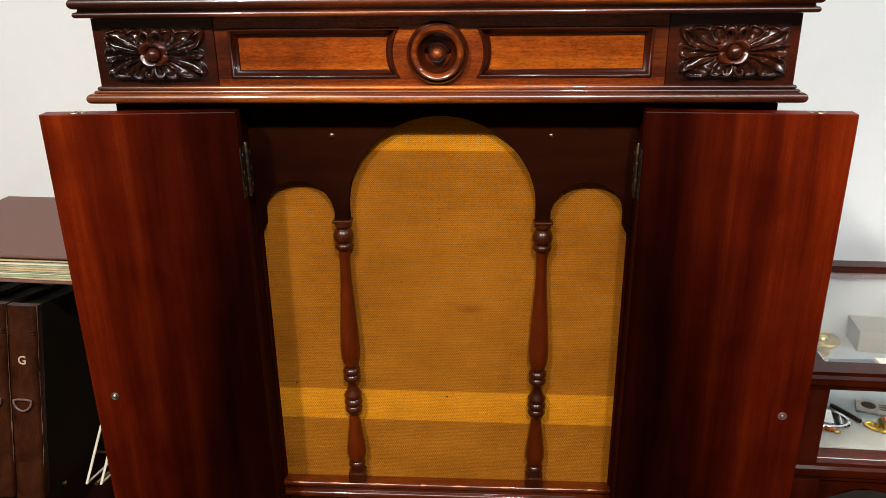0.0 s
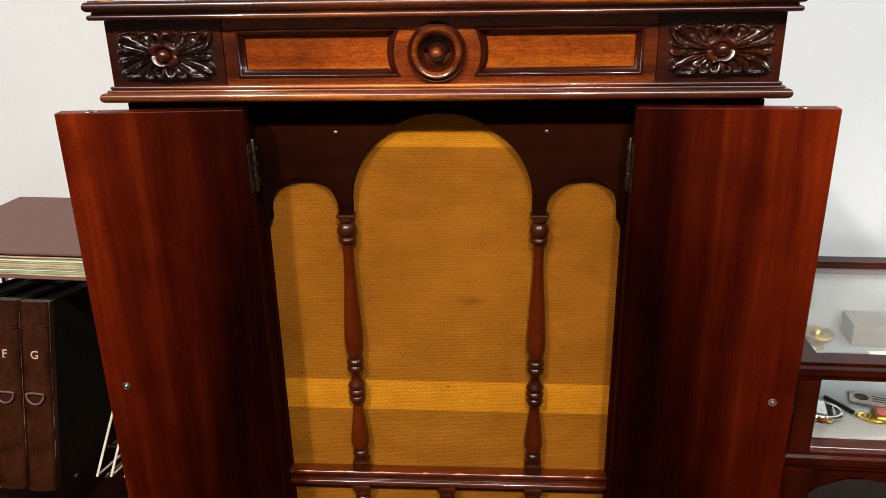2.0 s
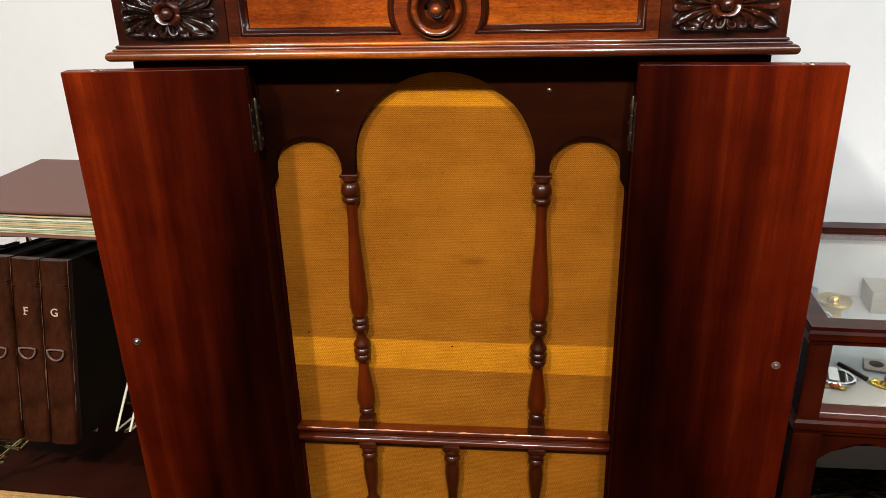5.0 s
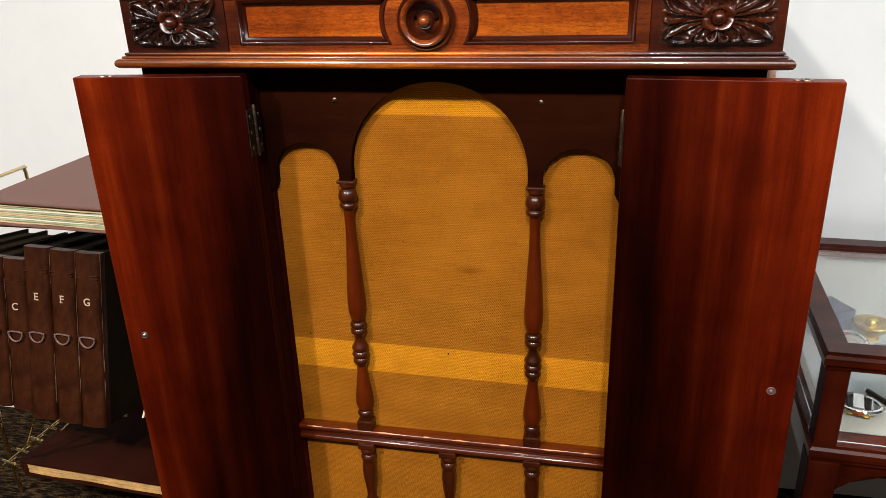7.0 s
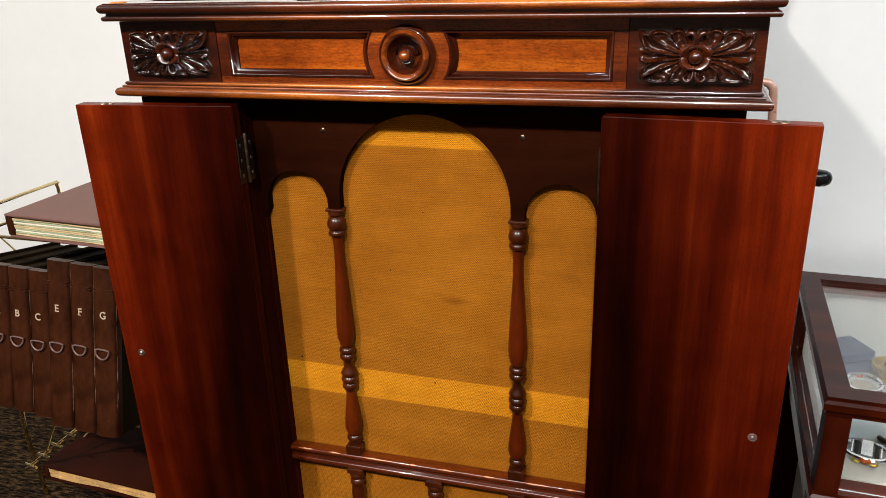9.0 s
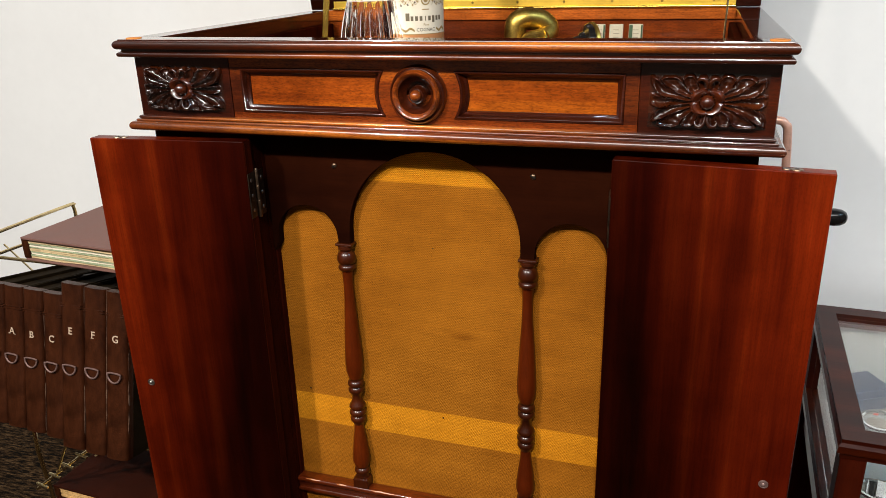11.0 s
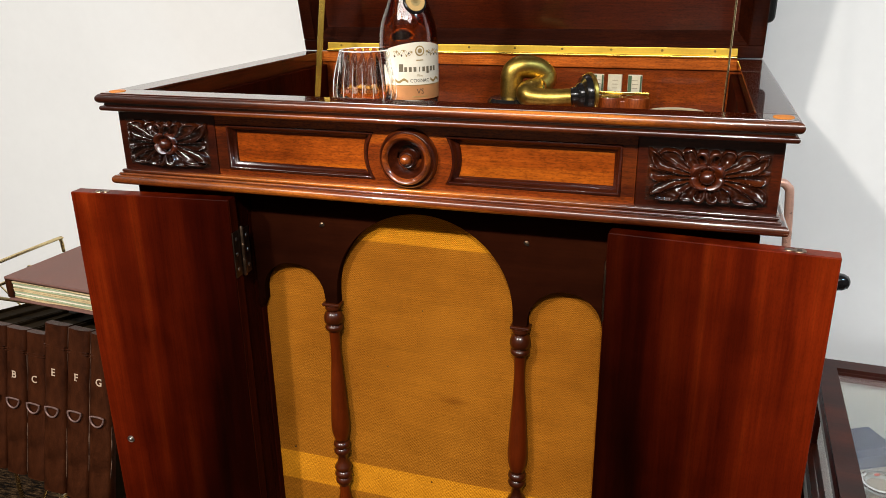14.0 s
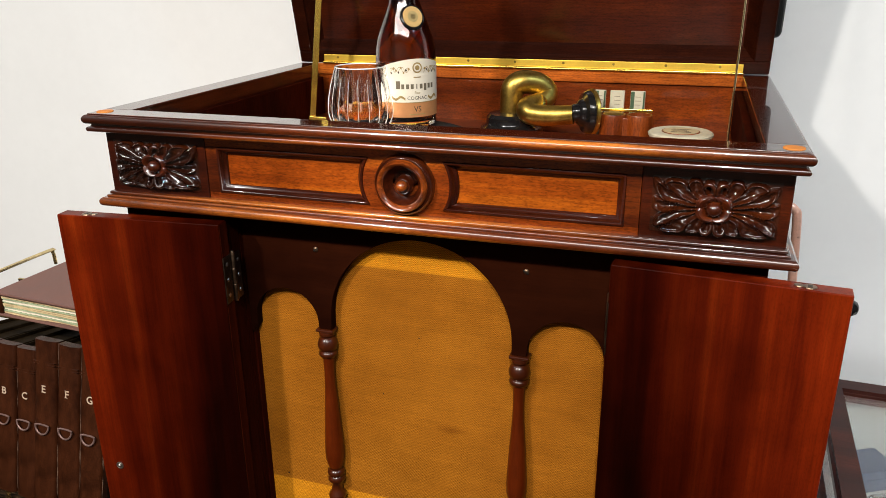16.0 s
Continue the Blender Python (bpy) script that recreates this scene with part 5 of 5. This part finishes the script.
case = thing("display_case", "low red-brown display case with a glass top", "display case", CM)
CW, CD, CT = 0.86, 0.475, 0.5475
TF = 0.037


def mitred(x0, x1, y0, y1, z0, z1, wide, lip=0.004):
    """Four mitred rails of a picture-frame top with a stepped lip."""
    out = []
    c = [(x0, y0), (x1, y0), (x1, y1), (x0, y1)]
    i = [(x0 + wide, y0 + wide), (x1 - wide, y0 + wide), (x1 - wide, y1 - wide), (x0 + wide, y1 - wide)]
    o = [(x0 + lip, y0 + lip), (x1 - lip, y0 + lip), (x1 - lip, y1 - lip), (x0 + lip, y1 - lip)]
    for k in range(4):
        j = (k + 1) % 4
        b = bmesh.new()
        ends = []
        for q in (k, j):
            ends.append([b.verts.new(p) for p in ((*i[q], z0), (*o[q], z0), (*o[q], z0 + 0.007), (*c[q], z0 + 0.009), (*c[q], z1 - 0.010), (*o[q], z1 - 0.006), (*o[q], z1), (*i[q], z1))])
        m = len(ends[0])
        for a in range(m):
            n2 = (a + 1) % m
            b.faces.new((ends[0][a], ends[0][n2], ends[1][n2], ends[1][a]))
        b.faces.new(ends[0])
        b.faces.new(ends[1][::-1])
        out.append(b)
    return out


for b in mitred(0, CW, 0, CD, CT - 0.030, CT, TF):
    part("top_rail", b, CASE_WOOD, case, "mitred top rail")
for b in mitred(0.002, CW - 0.002, 0.002, CD - 0.002, 0.352, 0.384, 0.052):
    part("base_rail", b, CASE_WOOD, case, "moulded base rail")
for x in (0.006, CW - 0.040):
    for y in (0.006, CD - 0.040):
        part("post", box(x, x + 0.034, y, y + 0.034, 0.384, CT - 0.030, 0.001), CASE_DARK, case)
        part("leg", box(x - 0.002, x + 0.044, y, y + 0.046, GROUND, 0.352, 0.002), CASE_DARK, case)
part("case_floor", box(0.04, CW - 0.04, 0.049, CD - 0.02, 0.3765, 0.3865), LINING, case, "pale lining of the case")
part("case_back", box(0.040, CW - 0.040, CD - 0.020, CD - 0.008, 0.384, CT - 0.030), LINING, case)
pane = part("top_pane", box(TF - 0.004, CW - TF + 0.004, TF - 0.004, CD - TF + 0.004, CT - 0.012, CT - 0.007), PANE, case, "clear glass top")
pane.visible_shadow = False
for nm, e in (("front_pane", (0.040, CW - 0.040, 0.018, 0.022, 0.3845, CT - 0.0305)), ("side_pane", (0.016, 0.020, 0.040, CD - 0.040, 0.3845, CT - 0.0305))):
    p = part(nm, box(*e), PANE, case, "clear glass side")
    p.visible_shadow = False
ap = [(0.044, 0.352), (0.044, 0.292)]
for k in range(31):
    f = k / 30
    x = 0.044 + (CW - 0.088) * f
    u = min(f, 1 - f) * (CW - 0.088)
    z = 0.292 + 0.044 * math.sin(min(1, u / 0.075) * math.pi / 2) if u < 0.075 else 0.336 - 0.010 * math.sin(min(1, (u - 0.075) / 0.06) * math.pi / 2)
    ap.append((x, z))
ap += [(CW - 0.044, 0.352)]
part("apron", slab(ap, 0.012, 0.030), CASE_WOOD, case, "shaped apron")
part("apron", turned(box(0.044, CD - 0.044, 0, 0.018, 0.300, 0.352), Matrix(((0, 1, 0, 0.012), (1, 0, 0, 0), (0, 0, 1, 0), (0, 0, 0, 1)))), CASE_WOOD, case)

FLOOR_Z = 0.3867


def curio(name, label, category, x, y, yaw=0.0):
    return thing(name, label, category, CM @ Matrix.Translation((x, y, FLOOR_Z)) @ pose(0, 0, 0, 0, 0, yaw))


t = curio("belt_buckle", "oval chrome clasp with a hinged middle plate", "clasp", 0.092, 0.118, -12)
ringpts = [(0.034 * math.cos(2 * math.pi * k / 28), 0.026 * math.sin(2 * math.pi * k / 28), 0.008) for k in range(28)]
part("hoop", tube(ringpts, 0.0045, 8, closed=True), CHROME, t, smooth=True)
part("plate", box(-0.0085, 0.0085, -0.022, 0.022, 0.012, 0.0145, 0.0008), CHROME, t, "bright flat plate")
for s in (-1, 1):
    part("slot_bar", box(s * 0.0145 - 0.0032, s * 0.0145 + 0.0032, -0.020, 0.018, 0.009, 0.0125, 0.001), BLACK, t, "dark slot")
    part("rib", box(s * 0.0205 - 0.0013, s * 0.0205 + 0.0013, -0.019, 0.016, 0.010, 0.0135, 0.0006), CHROME, t)
    part("link", tube([(s * 0.012 + 0.005 * math.cos(2 * math.pi * k / 14), -0.029 + 0.004 * math.sin(2 * math.pi * k / 14), 0.006) for k in range(14)], 0.0018, 7, closed=True), OLD_BRASS, t, smooth=True)
part("clip", tube([(-0.006, -0.027, 0.008), (0, -0.033, 0.009), (0.006, -0.027, 0.008)], 0.0040, 8, 3), CUP_WOOD, t, "brown rounded clip", smooth=True)
t = curio("watch_chain", "old brass chain with a knotted end", "chain", 0.148, 0.120, 0)
part("strap", tube([(-0.030, 0.050, 0.004), (-0.015, 0.025, 0.005), (0.0, 0.0, 0.005)], 0.0042, 8, 4), DARK_STEEL, t, smooth=True)
for k in range(5):
    a = 0.9 * k
    lk = [(0.010 + 0.007 * k * 0.8 + 0.008 * math.cos(2 * math.pi * i / 14), -0.008 - 0.004 * k + 0.006 * math.sin(2 * math.pi * i / 14), 0.005 + 0.002 * math.sin(a + i)) for i in range(14)]
    part("link", tube(lk, 0.0024, 6, closed=True), OLD_BRASS, t, smooth=True)
t = curio("engraved_plate", "flat engraved metal plate", "plate", 0.195, 0.166, -18)
part("plate_body", box(-0.035, 0.03, -0.02, 0.02, 0, 0.005, 0.001), STEEL, t)
part("oval", lathe([(0, 0.0062), (0.010, 0.0058), (0.012, 0.005)], 20, pose(-0.015, 0.003, 0)), DARK_STEEL, t)
for k in range(3):
    part("print_bar", box(0.002, 0.026, 0.010 - 0.008 * k, 0.0125 - 0.008 * k, 0.005, 0.0054), DARK_INK, t)
t = curio("enamel_tin", "rounded brass tin with a red and cream lid", "tin", 0.208, 0.106, -6)
part("tin_body", box(-0.034, 0.034, -0.018, 0.018, 0, 0.015, 0.007, 3), OLD_BRASS, t, smooth=True)
part("tin_lid", box(-0.028, 0.028, -0.013, 0.013, 0.014, 0.0168, 0.002), RED_GLASS, t)
t = curio("curio_box", "dark navy presentation box", "box", 0.088, 0.398, 31)
part("box_body", box(-0.042, 0.042, -0.032, 0.032, 0, 0.026, 0.0015), NAVY, t)
part("box_lid", box(-0.043, 0.043, -0.033, 0.033, 0.0265, 0.043, 0.0015), NAVY, t)
t = curio("bracelet", "silver bangle with a red stone", "bracelet", 0.108, 0.285, 0)
part("bangle", tube([(0.029 * math.cos(2 * math.pi * k / 28), 0.024 * math.sin(2 * math.pi * k / 28), 0.032 + 0.004 * math.sin(2 * math.pi * k / 28)) for k in range(28)], 0.0042, 8, closed=True), CHROME, t, smooth=True)
part("stone", box(-0.009, 0.001, 0.019, 0.0245, 0.031, 0.037, 0.002), RED_GLASS, t)
part("stand", lathe([(0.020, 0), (0.018, 0.020), (0.021, 0.027), (0, 0.027)], 24), CARD, t)
t = curio("brass_dish", "round brass dish with a raised ornament", "dish", 0.166, 0.368, 0)
part("dish_body", lathe([(0, 0), (0.018, 0), (0.016, 0.006), (0.020, 0.014), (0.030, 0.022), (0.034, 0.030), (0.032, 0.032), (0.025, 0.028), (0, 0.026)], 36), OLD_BRASS, t, smooth=True)
part("ornament", lathe([(0.013, 0.026), (0.012, 0.034), (0.006, 0.040), (0, 0.041)], 16), BRASS, t, smooth=True)
t = curio("navy_case", "flat dark blue jewel case", "box", 0.205, 0.272, 3)
part("case_body", box(-0.052, 0.030, -0.022, 0.022, 0, 0.028, 0.002), NAVY, t)
t = curio("cream_box", "cream card box with a lid", "box", 0.292, 0.408, -4)
part("box_body", box(-0.050, 0.050, -0.036, 0.036, 0, 0.030, 0.001), CARD, t)
part("box_lid", box(-0.0515, 0.0515, -0.0375, 0.0375, 0.0305, 0.046, 0.001), CARD, t)
t = curio("gold_box", "small pale gold box", "box", 0.272, 0.285, 5)
part("box_body", box(-0.030, 0.030, -0.022, 0.022, 0, 0.026, 0.001), CREAM, t)

# the plan is drawn in units of K metres with the floor at GROUND: bring it to metres with the floor at zero
for me in bpy.data.meshes:
    me.transform(Matrix.Scale(K, 4))
for ob in bpy.data.objects:
    if ob.type in ("MESH", "EMPTY"):
        ob.location = (ob.location - (Vector((0, 0, GROUND)) if ob.parent is None else Vector())) * K
